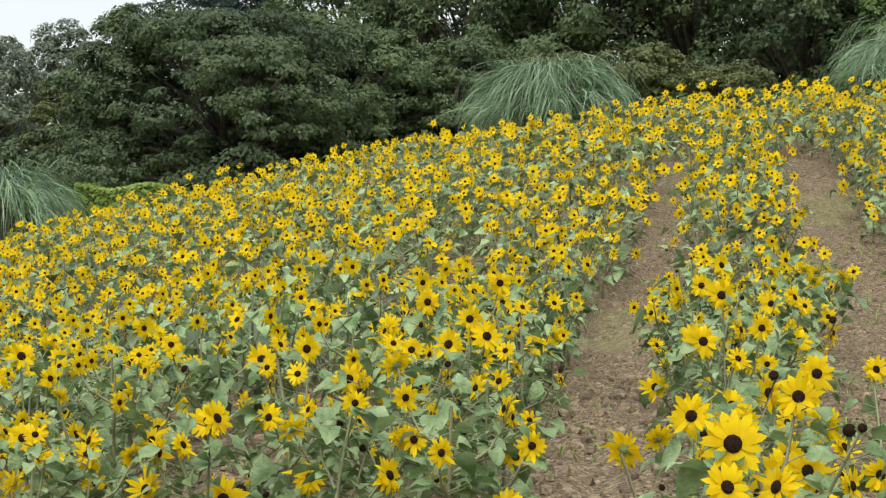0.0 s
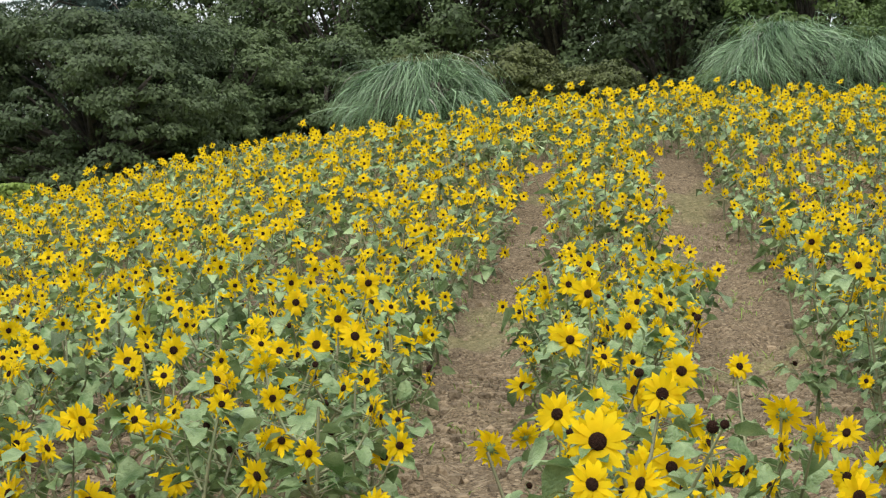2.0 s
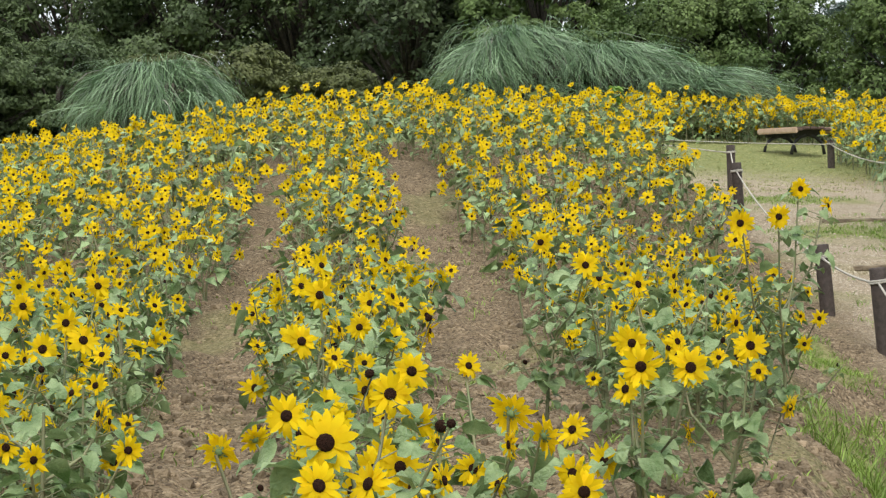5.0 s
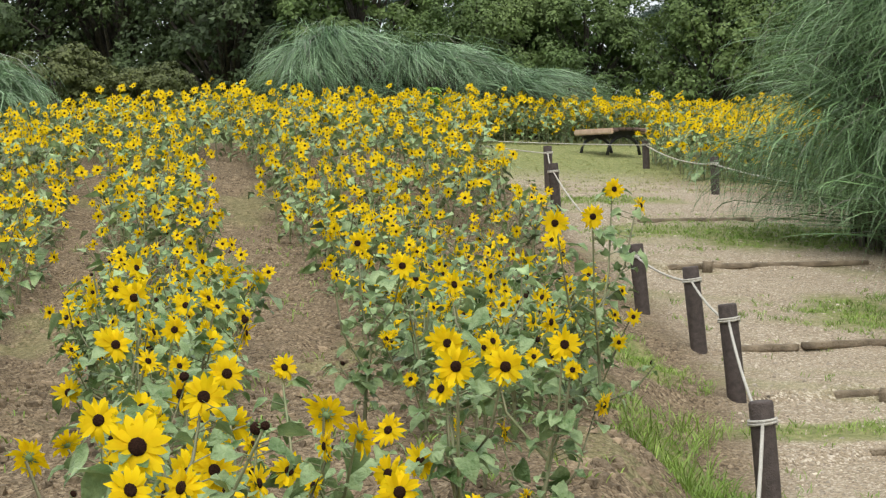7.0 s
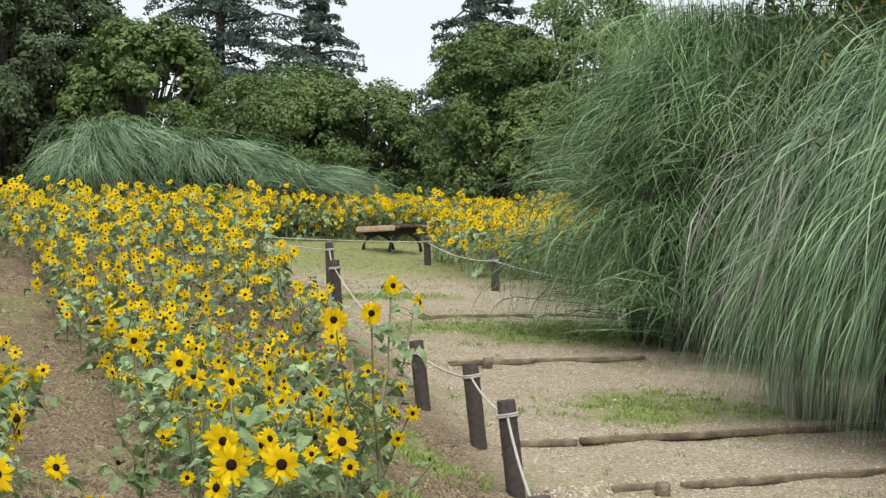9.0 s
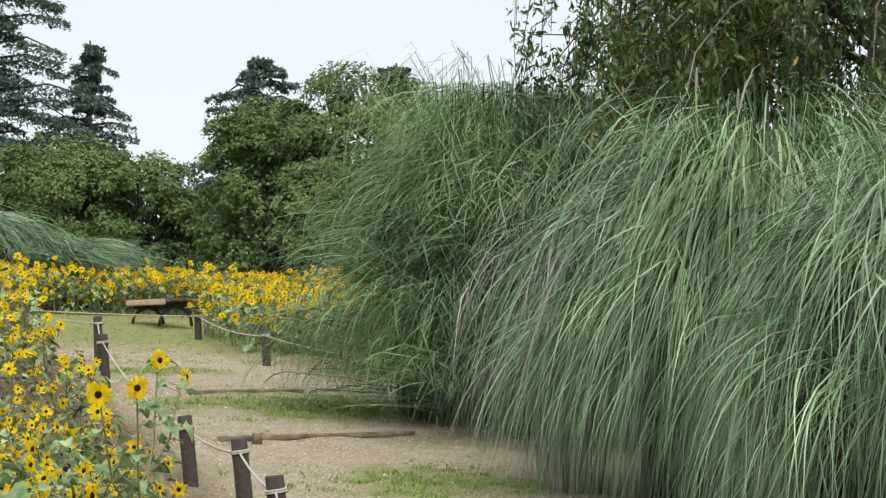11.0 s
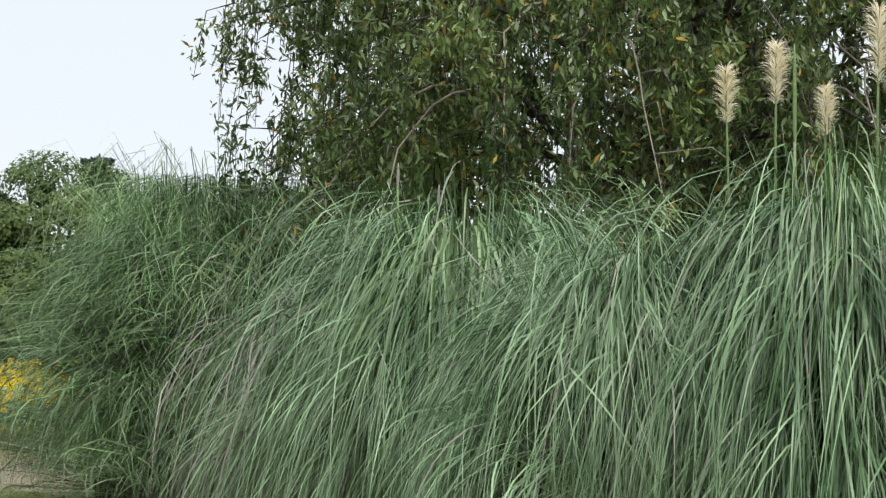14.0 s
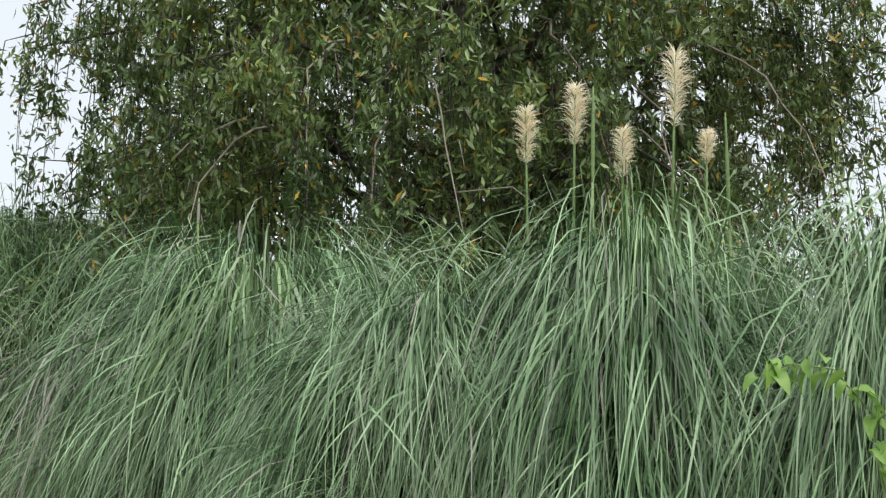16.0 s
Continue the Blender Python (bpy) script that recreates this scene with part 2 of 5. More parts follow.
def sheet(name, xs, ys, mat):
    X, Y = np.meshgrid(xs, ys)
    Z = surface_z(X, Y)
    ny, nx = X.shape
    a = (np.arange(ny - 1)[:, None] * nx + np.arange(nx - 1)[None]).ravel()
    me = mesh_of(name, np.stack([X, Y, Z], -1).reshape(-1, 3), np.stack([a, a + 1, a + nx + 1, a + nx], -1), mat)
    cover = me.color_attributes.new("cover", "FLOAT_COLOR", "POINT")
    p = path_part(X, Y)
    blotch = np.sin(X * 2.1 + 1.3 * np.sin(Y * 0.9)) * np.sin(Y * 1.7 + 1.1 * np.sin(X * 1.3)) + 0.5 * np.sin(X * 5.3 + Y * 3.1) * np.sin(Y * 4.7 - X)
    g = np.zeros_like(Z)
    for cx, cy, rx, ry in TURF:
        g = np.maximum(g, 0.9 * (1 - smooth(0.55, 1.15, np.hypot((X - cx) / rx, (Y - cy) / ry) + 0.35 * blotch)))
    g = np.maximum(g, 0.65 * smooth(22.5, 25, Y + 0.6 * blotch) * smooth(-0.3, 0.5, X - fence_x(Y)))
    g = np.maximum(g, smooth(24, 28, np.hypot(X, Y)))
    g = np.maximum(g, 0.35 * smooth(0.5, 1.0, blotch))
    rgba = np.stack([p, g, np.zeros_like(p), np.ones_like(p)], -1)
    cover.data.foreach_set("color", rgba.astype(np.float32).ravel())
    return me


def ground_material():
    m = bpy.data.materials.new("soil_path_and_turf")
    m.use_nodes = True
    n, k = m.node_tree.nodes, m.node_tree.links
    b = n["Principled BSDF"]
    b.inputs["Roughness"].default_value = 0.95
    b.inputs["Specular IOR Level"].default_value = 0.2
    geo = n.new("ShaderNodeNewGeometry")
    att = n.new("ShaderNodeVertexColor")
    att.layer_name = "cover"
    sep = n.new("ShaderNodeSeparateColor")
    k.new(att.outputs["Color"], sep.inputs["Color"])

    def noise_ramp(scale, low, high, lo=0.35, hi=0.65):
        t = n.new("ShaderNodeTexNoise")
        t.inputs["Scale"].default_value, t.inputs["Detail"].default_value, t.inputs["Roughness"].default_value = scale, 8, 0.65
        k.new(geo.outputs["Position"], t.inputs["Vector"])
        r = n.new("ShaderNodeValToRGB")
        r.color_ramp.elements[0].position, r.color_ramp.elements[1].position = lo, hi
        r.color_ramp.elements[0].color, r.color_ramp.elements[1].color = (*low, 1), (*high, 1)
        k.new(t.outputs["Fac"], r.inputs["Fac"])
        return r.outputs["Color"]

    def mix(fac, a, c):
        x = n.new("ShaderNodeMixRGB")
        k.new(fac, x.inputs["Fac"])
        k.new(a, x.inputs["Color1"])
        k.new(c, x.inputs["Color2"])
        return x.outputs["Color"]

    def half_mix(a, c):
        x = n.new("ShaderNodeMixRGB")
        x.inputs["Fac"].default_value = 0.35
        k.new(a, x.inputs["Color1"])
        k.new(c, x.inputs["Color2"])
        return x.outputs["Color"]

    soil_grain = noise_ramp(85, (0.06, 0.043, 0.027), (0.33, 0.25, 0.158), 0.4, 0.6)
    soil_patch = noise_ramp(3.5, (0.115, 0.085, 0.053), (0.23, 0.174, 0.11))
    soil = half_mix(soil_grain, soil_patch)
    path_grain = noise_ramp(85, (0.15, 0.115, 0.072), (0.55, 0.465, 0.345), 0.38, 0.64)
    path_patch = noise_ramp(3.4, (0.25, 0.188, 0.118), (0.43, 0.352, 0.25), 0.38, 0.62)
    path = half_mix(path_grain, path_patch)
    turf = noise_ramp(14, (0.14, 0.175, 0.055), (0.3, 0.3, 0.125), 0.38, 0.62)

    def stones(scale, low, high, under, share):
        """Small stones and crumbs, each of its own tone, lying in the finer ground."""
        cell = n.new("ShaderNodeTexVoronoi")
        cell.inputs["Scale"].default_value = scale
        k.new(geo.outputs["Position"], cell.inputs["Vector"])
        pick = n.new("ShaderNodeSeparateColor")
        k.new(cell.outputs["Color"], pick.inputs["Color"])
        tone = n.new("ShaderNodeValToRGB")
        tone.color_ramp.elements[0].color, tone.color_ramp.elements[1].color = (*low, 1), (*high, 1)
        k.new(pick.outputs["Red"], tone.inputs["Fac"])
        some = n.new("ShaderNodeMath")
        some.operation = "LESS_THAN"
        some.inputs[1].default_value = share
        k.new(pick.outputs["Green"], some.inputs[0])
        return mix(some.outputs["Value"], under, tone.outputs["Color"]), cell.outputs["Distance"]

    soil, crumbs = stones(64, (0.075, 0.053, 0.034), (0.35, 0.275, 0.18), soil, 0.45)
    path, _ = stones(80, (0.17, 0.135, 0.095), (0.66, 0.58, 0.46), path, 0.36)
    colour = mix(sep.outputs["Green"], mix(sep.outputs["Red"], soil, path), turf)
    k.new(colour, b.inputs["Base Color"])
    fine = n.new("ShaderNodeTexNoise")
    fine.inputs["Scale"].default_value, fine.inputs["Detail"].default_value = 45, 10
    k.new(geo.outputs["Position"], fine.inputs["Vector"])
    relief = n.new("ShaderNodeMath")
    relief.operation = "SUBTRACT"
    k.new(fine.outputs["Fac"], relief.inputs[0])
    k.new(crumbs, relief.inputs[1])
    bp = n.new("ShaderNodeBump")
    bp.inputs["Strength"].default_value, bp.inputs["Distance"].default_value = 0.9, 0.016
    k.new(relief.outputs["Value"], bp.inputs["Height"])
    k.new(bp.outputs["Normal"], b.inputs["Normal"])
    return m


xs = np.concatenate([[-3000, -800, -250, -100, -50, -30], np.arange(-20, -4, 0.5), np.arange(-4, 9.5, 0.08), np.arange(9.5, 30, 0.8), [40, 70, 150, 400, 1000, 3000]])
ys = np.concatenate([[-3000, -600, -100, -30, -10, -3], np.arange(0, 4.5, 0.5), np.arange(4.5, 20, 0.08), np.arange(20, 40, 0.35), [45, 55, 70, 110, 200, 500, 3000]])
tagged(new("ground", sheet("ground", xs, ys, ground_material())), "bare brown field soil, gravel path and patchy turf", "ground", kind="structure")

# ---------- sunflowers ----------


def turn_to(v, direction, spin=0.0):
    """Turns points modelled about +z so that +z points along direction."""
    d = np.asarray(direction, dtype=float)
    d = d / np.linalg.norm(d)
    ref = np.array([0, 0, 1.0]) if abs(d[2]) < 0.95 else np.array([1.0, 0, 0])
    u = np.cross(ref, d)
    u /= np.linalg.norm(u)
    w = np.cross(d, u)
    c, s = math.cos(spin), math.sin(spin)
    return v @ np.stack([u * c + w * s, w * c - u * s, d])


def petals(size, count, detail=2):
    """Two whorls of pointed ray petals about +z; quads (tips doubled)."""
    vs, fs = [], []
    k = 0
    for whorl in range(2 if detail == 2 else 1):
        for i in range(count):
            a = 2 * math.pi * (i + 0.5 * whorl) / count + rng.normal() * 0.09
            ln = size * (1 - 0.1 * whorl) * (1 + rng.normal() * 0.11)
            w = size * (0.21, 0.22, 0.135)[detail] * (1 + rng.normal() * 0.16)
            lift, curl = rng.normal() * 0.16 + 0.18 - 0.14 * whorl, rng.normal() * 0.3 - 0.1
            r = np.array([0.22, 0.5, 0.8, 1.0]) * ln
            z = (lift * np.array([0, 0.28, 0.6, 0.8]) + curl * np.array([0, 0.05, 0.3, 0.75])) * ln - 0.006 * whorl
            half = np.array([0.5, 0.97, 0.9, 0.1] if detail else [1.0, 1.0, 1.0, 0.7]) * w
            ca, sa = math.cos(a), math.sin(a)
            rows_q = ((0, 3), (0, 1, 3), (0, 1, 2, 3))[detail]
            for q in rows_q:
                vs.append((r[q] * ca - half[q] * sa, r[q] * sa + half[q] * ca, z[q] + half[q] * 0.25))
                vs.append((r[q] * ca + half[q] * sa, r[q] * sa - half[q] * ca, z[q] + half[q] * 0.25))
            for q in range(len(rows_q) - 1):
                fs.append((k + 2 * q, k + 2 * q + 1, k + 2 * q + 3, k + 2 * q + 2))
            k += 2 * len(rows_q)
    return np.array(vs), np.array(fs)


def dome(radius, height, sides=10, rings=3, down=False):
    vs, fs = [], []
    for i in range(rings):
        q = i / rings
        rr, zz = radius * math.cos(q * math.pi / 2) ** 0.7, height * math.sin(q * math.pi / 2)
        for j in range(sides):
            a = 2 * math.pi * j / sides
            vs.append((rr * math.cos(a), rr * math.sin(a), -zz if down else zz))
    vs.append((0, 0, -height if down else height))
    for i in range(rings - 1):
        for j in range(sides):
            fs.append((i * sides + j, i * sides + (j + 1) % sides, (i + 1) * sides + (j + 1) % sides, (i + 1) * sides + j))
    for j in range(0, sides, 2):
        b = (rings - 1) * sides
        fs.append((b + j, b + j + 1, b + (j + 2) % sides, len(vs) - 1))
    return np.array(vs), np.array(fs)


def calyx(size, light=False):
    """Green cup with pointed bracts behind the flower."""
    cup = dome(size * 0.24, size * 0.24, 4 if light else 8, 2, down=True)
    n = 6 if light else 11
    a = np.arange(n) * 2 * np.pi / n + rng.normal(size=n) * 0.1
    out = np.stack([np.cos(a), np.sin(a), np.zeros(n)], -1)
    side = np.stack([-np.sin(a), np.cos(a), np.zeros(n)], -1)
    tip = out * size * 0.5 + np.array([0, 0, -size * 0.03])
    base = out * size * 0.17 + np.array([0, 0, -size * 0.16])
    mid = (tip + base) / 2 + np.array([0, 0, -size * 0.03])
    v = np.stack([base, mid + side * size * 0.07, tip, mid - side * size * 0.07], 1).reshape(-1, 3)
    return join([cup, (v, np.arange(n * 4).reshape(-1, 4))])


def heart_leaf(length, droop, light=False):
    """A heart-shaped leaf along +x from its stalk, folded at the midrib."""
    if light == 2:
        h = rng.normal() * 0.06 * length
        v = np.array([(0, 0, 0), (0.3, 0.36, 0.1), (1, 0, -0.5 * droop), (0.3, -0.36, 0.1), (0.4, 0, 0)]) * length
        v[1, 2] += h
        return v, np.array([(0, 4, 2, 1), (0, 3, 2, 4)])
    x = np.array([0.0, 0.12, 0.42, 0.75, 1.0]) * length
    w = np.array([0.22, 0.42, 0.45, 0.32, 0.04]) * length
    z = (0.25 * (x / length) - (droop + 0.3) * (x / length) ** 2) * length * 0.8
    x[0] = 0.02 * length
    back = np.array([-0.03, -0.06, 0, 0, 0]) * length
    vs, fs = [], []
    use = ((0, 1, 2, 3, 4), (0, 1, 2, 4))[light]
    for i in use:
        wave = rng.normal() * 0.06 * length
        vs += [(x[i] + back[i], w[i], z[i] + w[i] * 0.28 + wave), (x[i], 0, z[i]), (x[i] + back[i], -w[i], z[i] + w[i] * 0.28 - wave)]
    for i in range(len(use) - 1):
        fs += [(3 * i, 3 * i + 1, 3 * i + 4, 3 * i + 3), (3 * i + 1, 3 * i + 2, 3 * i + 5, 3 * i + 4)]
    return np.array(vs), np.array(fs)


def place_leaf(v, at, azim, pitch, roll):
    m = np.array(Euler((roll, -pitch, azim)).to_matrix())
    return v @ m.T + at


def plant_pieces(seed, light=0, heads=None):
    """One branching dwarf sunflower: lists of (verts, faces) for stems, leaves, petals, discs and calyxes."""
    r = random.Random(seed)
    tall = r.uniform(0.42, 0.56) if heads is None else 0.62 * max(h[2] for h in heads)
    out = {"stem": [], "leaf": [], "petal": [], "disc": [], "calyx": []}
    lean = np.array([r.gauss(0, 0.05), r.gauss(0, 0.05), 0])
    main = [np.array([0, 0, -0.03]) + lean * q * q + np.array([0, 0, tall * q]) for q in (0, 0.35, 0.7, 1)]
    out["stem"].append(tube(main, [0.008, 0.007, 0.005, 0.0035], 4, cap=False))
    ends = [(main[-1], None)] if heads is None else []
    runs = [main]
    for hx, hy, hz, size, turn in heads or ():
        q = r.uniform(0.3, 0.9)
        s0 = lean * q * q + np.array([0, 0, tall * q])
        tip = np.array([hx, hy, hz])
        pts = [s0, s0 + (tip - s0) * np.array([0.7, 0.7, 0.4]), tip]
        out["stem"].append(tube(pts, [0.0055, 0.0045, 0.0032], 4, cap=False))
        ends.append((tip, (size, turn)))
        runs.append(pts)
    for i in range(r.randint((3, 2, 3)[light], (5, 4, 5)[light]) if heads is None else 2):
        q = r.uniform(0.12, 0.75)
        a0 = i * 2.4 + r.gauss(0, 0.4)
        s0 = lean * q * q + np.array([0, 0, tall * q])
        ln = r.uniform(0.14, 0.30) * (1.15 - 0.35 * q)
        d = np.array([math.cos(a0), math.sin(a0), 0])
        up = r.uniform(0.5, 1.2)
        pts = [s0, s0 + d * ln * 0.45 + np.array([0, 0, ln * 0.3 * up]), s0 + d * ln * 0.72 + np.array([0, 0, ln * 0.85 * up])]
        out["stem"].append(tube(pts, [0.005, 0.004, 0.0028], 3 if light else 4, cap=False))
        ends.append((pts[-1], None))
        runs.append(pts)
    for at, given in ends:
        u = r.random()
        turn = r.gauss(0, 1.05)
        lift = r.uniform(-0.1, 0.7)
        size = r.uniform(0.029, 0.048) * (0.93 if light == 2 else 1.0) * (1.0 if u > 0.12 else 0.8)
        if given:
            size, turn, lift, u = 1.02 * abs(given[0]), given[1], r.uniform(0.05, 0.4), 0.1 if given[0] < 0 else 1.0
        face = np.array([math.sin(turn), -math.cos(turn), lift])
        face_n = face / np.linalg.norm(face)
        c = at + face_n * 0.018
        spin = r.uniform(0, 6)
        if u > 0.1:
            pv, pf = petals(size, 14 if not light else 13, 2 - light)
            out["petal"].append((turn_to(pv, face, spin) + c, pf))
            dv, df = dome(size * (0.36 if light == 2 else 0.28), size * 0.13, (10, 6, 4)[light], (3, 2, 1)[light])
            out["disc"].append((turn_to(dv, face, spin) + c + face_n * 0.002, df))
        else:
            dv, df = dome(size * (0.3 if u > 0.05 else 0.37), size * 0.26, (10, 6, 4)[light], (3, 2, 1)[light])
            out["disc"].append((turn_to(dv, face, spin) + c, df))
        if light == 2:
            continue
        cv, cf = calyx(size, light)
        out["calyx"].append((turn_to(cv, face, spin) + c, cf))
    for run in runs:
        span = sum(float(np.linalg.norm(run[i + 1] - run[i])) for i in range(len(run) - 1))
        for i in range((max(r.randint(7, 10), int(span / 0.03)) if run is not main else 20) if light < 2 else (9 if run is main else 5)):
            q = r.uniform(0.12, 0.98) * (len(run) - 1)
            k = min(int(q), len(run) - 2)
            at = run[k] + (run[k + 1] - run[k]) * (q - k)
            a0 = r.uniform(0, 6.283)
            pet = r.uniform(0.02, 0.06)
            d = np.array([math.cos(a0), math.sin(a0), 0.35])
            tip = at + d * pet
            big = r.uniform(0.026, 0.055) if r.random() > 0.14 else r.uniform(0.058, 0.09)
            v, f = heart_leaf(big * (1.0, 1.12, 1.55)[light], r.uniform(0.1, 0.8), light)
            out["leaf"].append((place_leaf(v, tip, a0, r.uniform(-0.6, 0.35), r.gauss(0, 0.4)), f))
            if not light:
                out["stem"].append(tube([at, tip], [0.0022, 0.0016], 3, cap=False))
    return out


MATS = {"stem": M_STEM, "leaf": M_LEAF, "petal": M_PETAL, "disc": M_DISC, "calyx": M_CALYX}


def sunflower(seed, heads=None):
    """A sunflower plant with its stem, each leaf, and each flower head with its seed disc and calyx."""
    got = plant_pieces(seed, 0, heads)
    root = tagged(new("sunflower_plant"), "branching dwarf sunflower with yellow dark-centred blooms in soil", "sunflower", "sunflowers in rows")
    child("stem", mesh_of("stem", *join(got["stem"]), M_STEM), root)
    for v, f in got["leaf"]:
        child("leaf", mesh_of("leaf", v, f, M_LEAF), root)
    heads = list(got["petal"])
    for i, (d, c) in enumerate(zip(got["disc"], got["calyx"])):
        best = [h for h in heads if np.linalg.norm(h[0].mean(axis=0) - d[0].mean(axis=0)) < 0.02]
        if best:
            head = child("flower_head", mesh_of("flower_head", *best[0], M_PETAL), root)
            child("seed_disc", mesh_of("seed_disc", *d, M_DISC), head, "dark brown seed disc")
        else:
            head = child("spent_flower_head", mesh_of("spent_flower_head", *d, M_DISC), root, "bare dark brown spent head")
        child("calyx", mesh_of("calyx", *c, M_CALYX), head)
    return root


AISLE_Y = [3, 4, 6, 9, 11.3, 13, 15, 17, 20, 24]


def aisle_x(k, y):
    """The middle of bare aisle k; aisles 1 and 2 are the open ones."""
    a1 = np.interp(y, AISLE_Y, [0.18, 0.28, 0.47, 0.76, 1.06, 1.4, 1.66, 1.92, 2.35, 2.95])
    if k <= 1:
        return a1 + 1.22 * (k - 1)
    if k == 2:
        return np.interp(y, AISLE_Y, [0.95, 1.1, 1.42, 2.02, 2.45, 2.62, 2.85, 3.1, 3.45, 4.0])
    return np.interp(y, AISLE_Y, [2.2, 2.4, 2.9, 3.7, 4.05, 4.15, 4.25, 4.35, 4.6, 5.0]) + 1.2 * (k - 3)


def in_row(px, py):
    """Whether a plant can stand here: between aisles, clear of the fence's bank."""
    if px > fence_x(py) - np.interp(py, [5, 6.5, 8, 10], [1.05, 0.95, 0.72, 0.7]):
        return False
    for k in range(-5, 5):
        half = 0.27 if k == 1 else 0.4 if k == 2 else 0.3 if k == 3 else 0.2
        half *= 1 - (0.3 if k in (1, 2) else 0.5) * smooth(11, 18, py)
        if py < 18.6 + 0.4 * math.sin(px * 3) and abs(px - aisle_x(k, py)) < half:
            return False
    return True


KEPT = []


def chosen(px, py, *heads):
    """A plant at the field's near edge whose largest blooms are known."""
    KEPT.append((px, py))
    sunflower(700 + len(KEPT), heads).matrix_basis = pose(px, py, float(surface_z(px, py)))


chosen(0.53, 4.06, (-0.006, -0.35, 0.524, 0.062, -0.1), (0.19, 0.02, 0.42, 0.048, 0.3), (-0.00, 0.25, 0.50, 0.047, -0.4), (-0.17, 0.07, 0.45, 0.043, 2.5))
chosen(0.86, 4.43, (0.03, 0.03, 0.45, -0.050, -0.2), (0.01, 0.24, 0.43, 0.045, 2.7), (-0.04, -0.26, 0.37, 0.040, 1.0))
chosen(0.86, 5.35, (0.02, 0.03, 0.44, 0.050, -1.0), (0.11, -0.08, 0.50, 0.050, -0.1), (-0.13, 0.05, 0.41, 0.040, 0.5))
chosen(0.87, 6.15, (-0.10, -0.15, 0.47, 0.050, -0.0), (-0.00, 0.14, 0.59, 0.050, -0.3), (0.10, 0.02, 0.50, 0.040, 0.0))
chosen(1.10, 4.76, (-0.04, -0.23, 0.46, 0.050, 2.5), (0.03, -0.25, 0.41, 0.047, 2.0), (0.01, 0.48, 0.50, 0.036, 0.3))
chosen(1.50, 4.87, (-0.06, -0.14, 0.54, 0.050, -0.5), (0.08, -0.08, 0.53, 0.050, -0.2), (0.01, 0.16, 0.57, 0.042, -0.6), (-0.03, 0.06, 0.46, 0.042, -1.0))
chosen(1.91, 5.46, (0.05, -0.05, 0.52, 0.048, -0.1), (0.07, -0.06, 0.45, 0.030, -0.1), (-0.12, 0.11, 0.52, 0.036, 0.4))
chosen(1.87, 7.35, (0.08, -0.26, 0.61, 0.048, -0.3), (0.02, 0.17, 0.68, 0.045, -0.3), (-0.10, 0.09, 0.56, 0.030, 0.8))
chosen(2.87, 7.47, (-0.32, -0.36, 0.80, 0.050, -0.5), (-0.12, -0.22, 0.82, 0.046, -0.3), (0.17, 0.31, 0.92, 0.042, 0.0), (0.26, 0.27, 0.85, 0.040, 0.9))
chosen(-0.42, 6.20, (-0.13, -0.08, 0.49, 0.050, 0.2), (-0.01, 0.23, 0.50, 0.048, -0.1), (0.14, -0.16, 0.44, 0.050, 0.0))
chosen(0.04, 6.32, (0.09, -0.17, 0.52, 0.050, 0.2), (0.05, 0.03, 0.56, 0.045, -0.3), (-0.14, 0.13, 0.45, 0.042, 0.0))
chosen(-0.01, 7.21, (0.22, 0.23, 0.60, 0.048, -0.0), (-0.04, -0.06, 0.55, 0.048, -0.2), (-0.18, -0.17, 0.47, 0.042, 0.2))
chosen(-0.46, 4.99, (-0.07, -0.07, 0.27, 0.052, 0.0), (-0.04, 0.03, 0.28, -0.045, 0.1), (0.11, 0.04, 0.30, 0.045, 0.9))
chosen(-1.27, 6.27, (-0.05, 0.04, 0.58, 0.050, 0.4), (0.05, -0.04, 0.52, 0.036, 0.7))
chosen(1.19, 4.39, (-0.02, -0.10, 0.32, 0.050, -0.1), (0.02, 0.10, 0.33, 0.045, -0.7))

spots = []
pr = random.Random(11)
for i in range(60000):
    px, py = pr.uniform(-6.5, 6.5), pr.uniform(3.55, 22.5)
    if py < 4.6 and not (aisle_x(1, py) < px < aisle_x(2, py) or (px > aisle_x(2, py) and py > 4.2)):
        continue
    if abs(px) > 0.27 * py + 1.2 or not in_row(px, py):
        continue
    if py > 9 and px > aisle_x(3, py) and py < 11.5:
        continue
    gap = 0.27 if py < 9 else 0.25
    if any(math.hypot(px - a, py - c) < 0.24 for a, c in KEPT):
        continue
    if all(abs(px - a) > gap or abs(py - c) > gap or math.hypot(px - a, py - c) > gap for a, c in spots[-4000:]):
        spots.append((px, py))
for i in range(520):
    px, py = pr.uniform(5.5, 17), pr.uniform(31.8, 34.2)
    spots.append((px, py))
for i in range(70):
    px, py = pr.uniform(9.9, 13), pr.uniform(24, 31)
    if px > 10.9 + 0.32 * (py - 25):
        spots.append((px, py))

for i in range(150):
    px, py = pr.uniform(9.8, 12.6), pr.uniform(22.6, 27.5)
    if px > 10.1 + 0.25 * (py - 22.6):
        spots.append((px, py))

NEAR_Y = 7.4
near = [s for s in spots if s[1] < NEAR_Y and -2.2 < s[0] < 3.2]
rest = [s for s in spots if s not in near]
kinds = [sunflower(100 + i) for i in range(8)]
used = set()
for i, (px, py) in enumerate(near):
    m = pose(px, py, float(surface_z(px, py)), 0, 0, pr.gauss(0, 30)) @ Matrix.Scale(1.0, 4)
    v = i % len(kinds)
    if v in used:
        copy_thing(kinds[v], m)
    else:
        kinds[v].matrix_basis = m
        used.add(v)

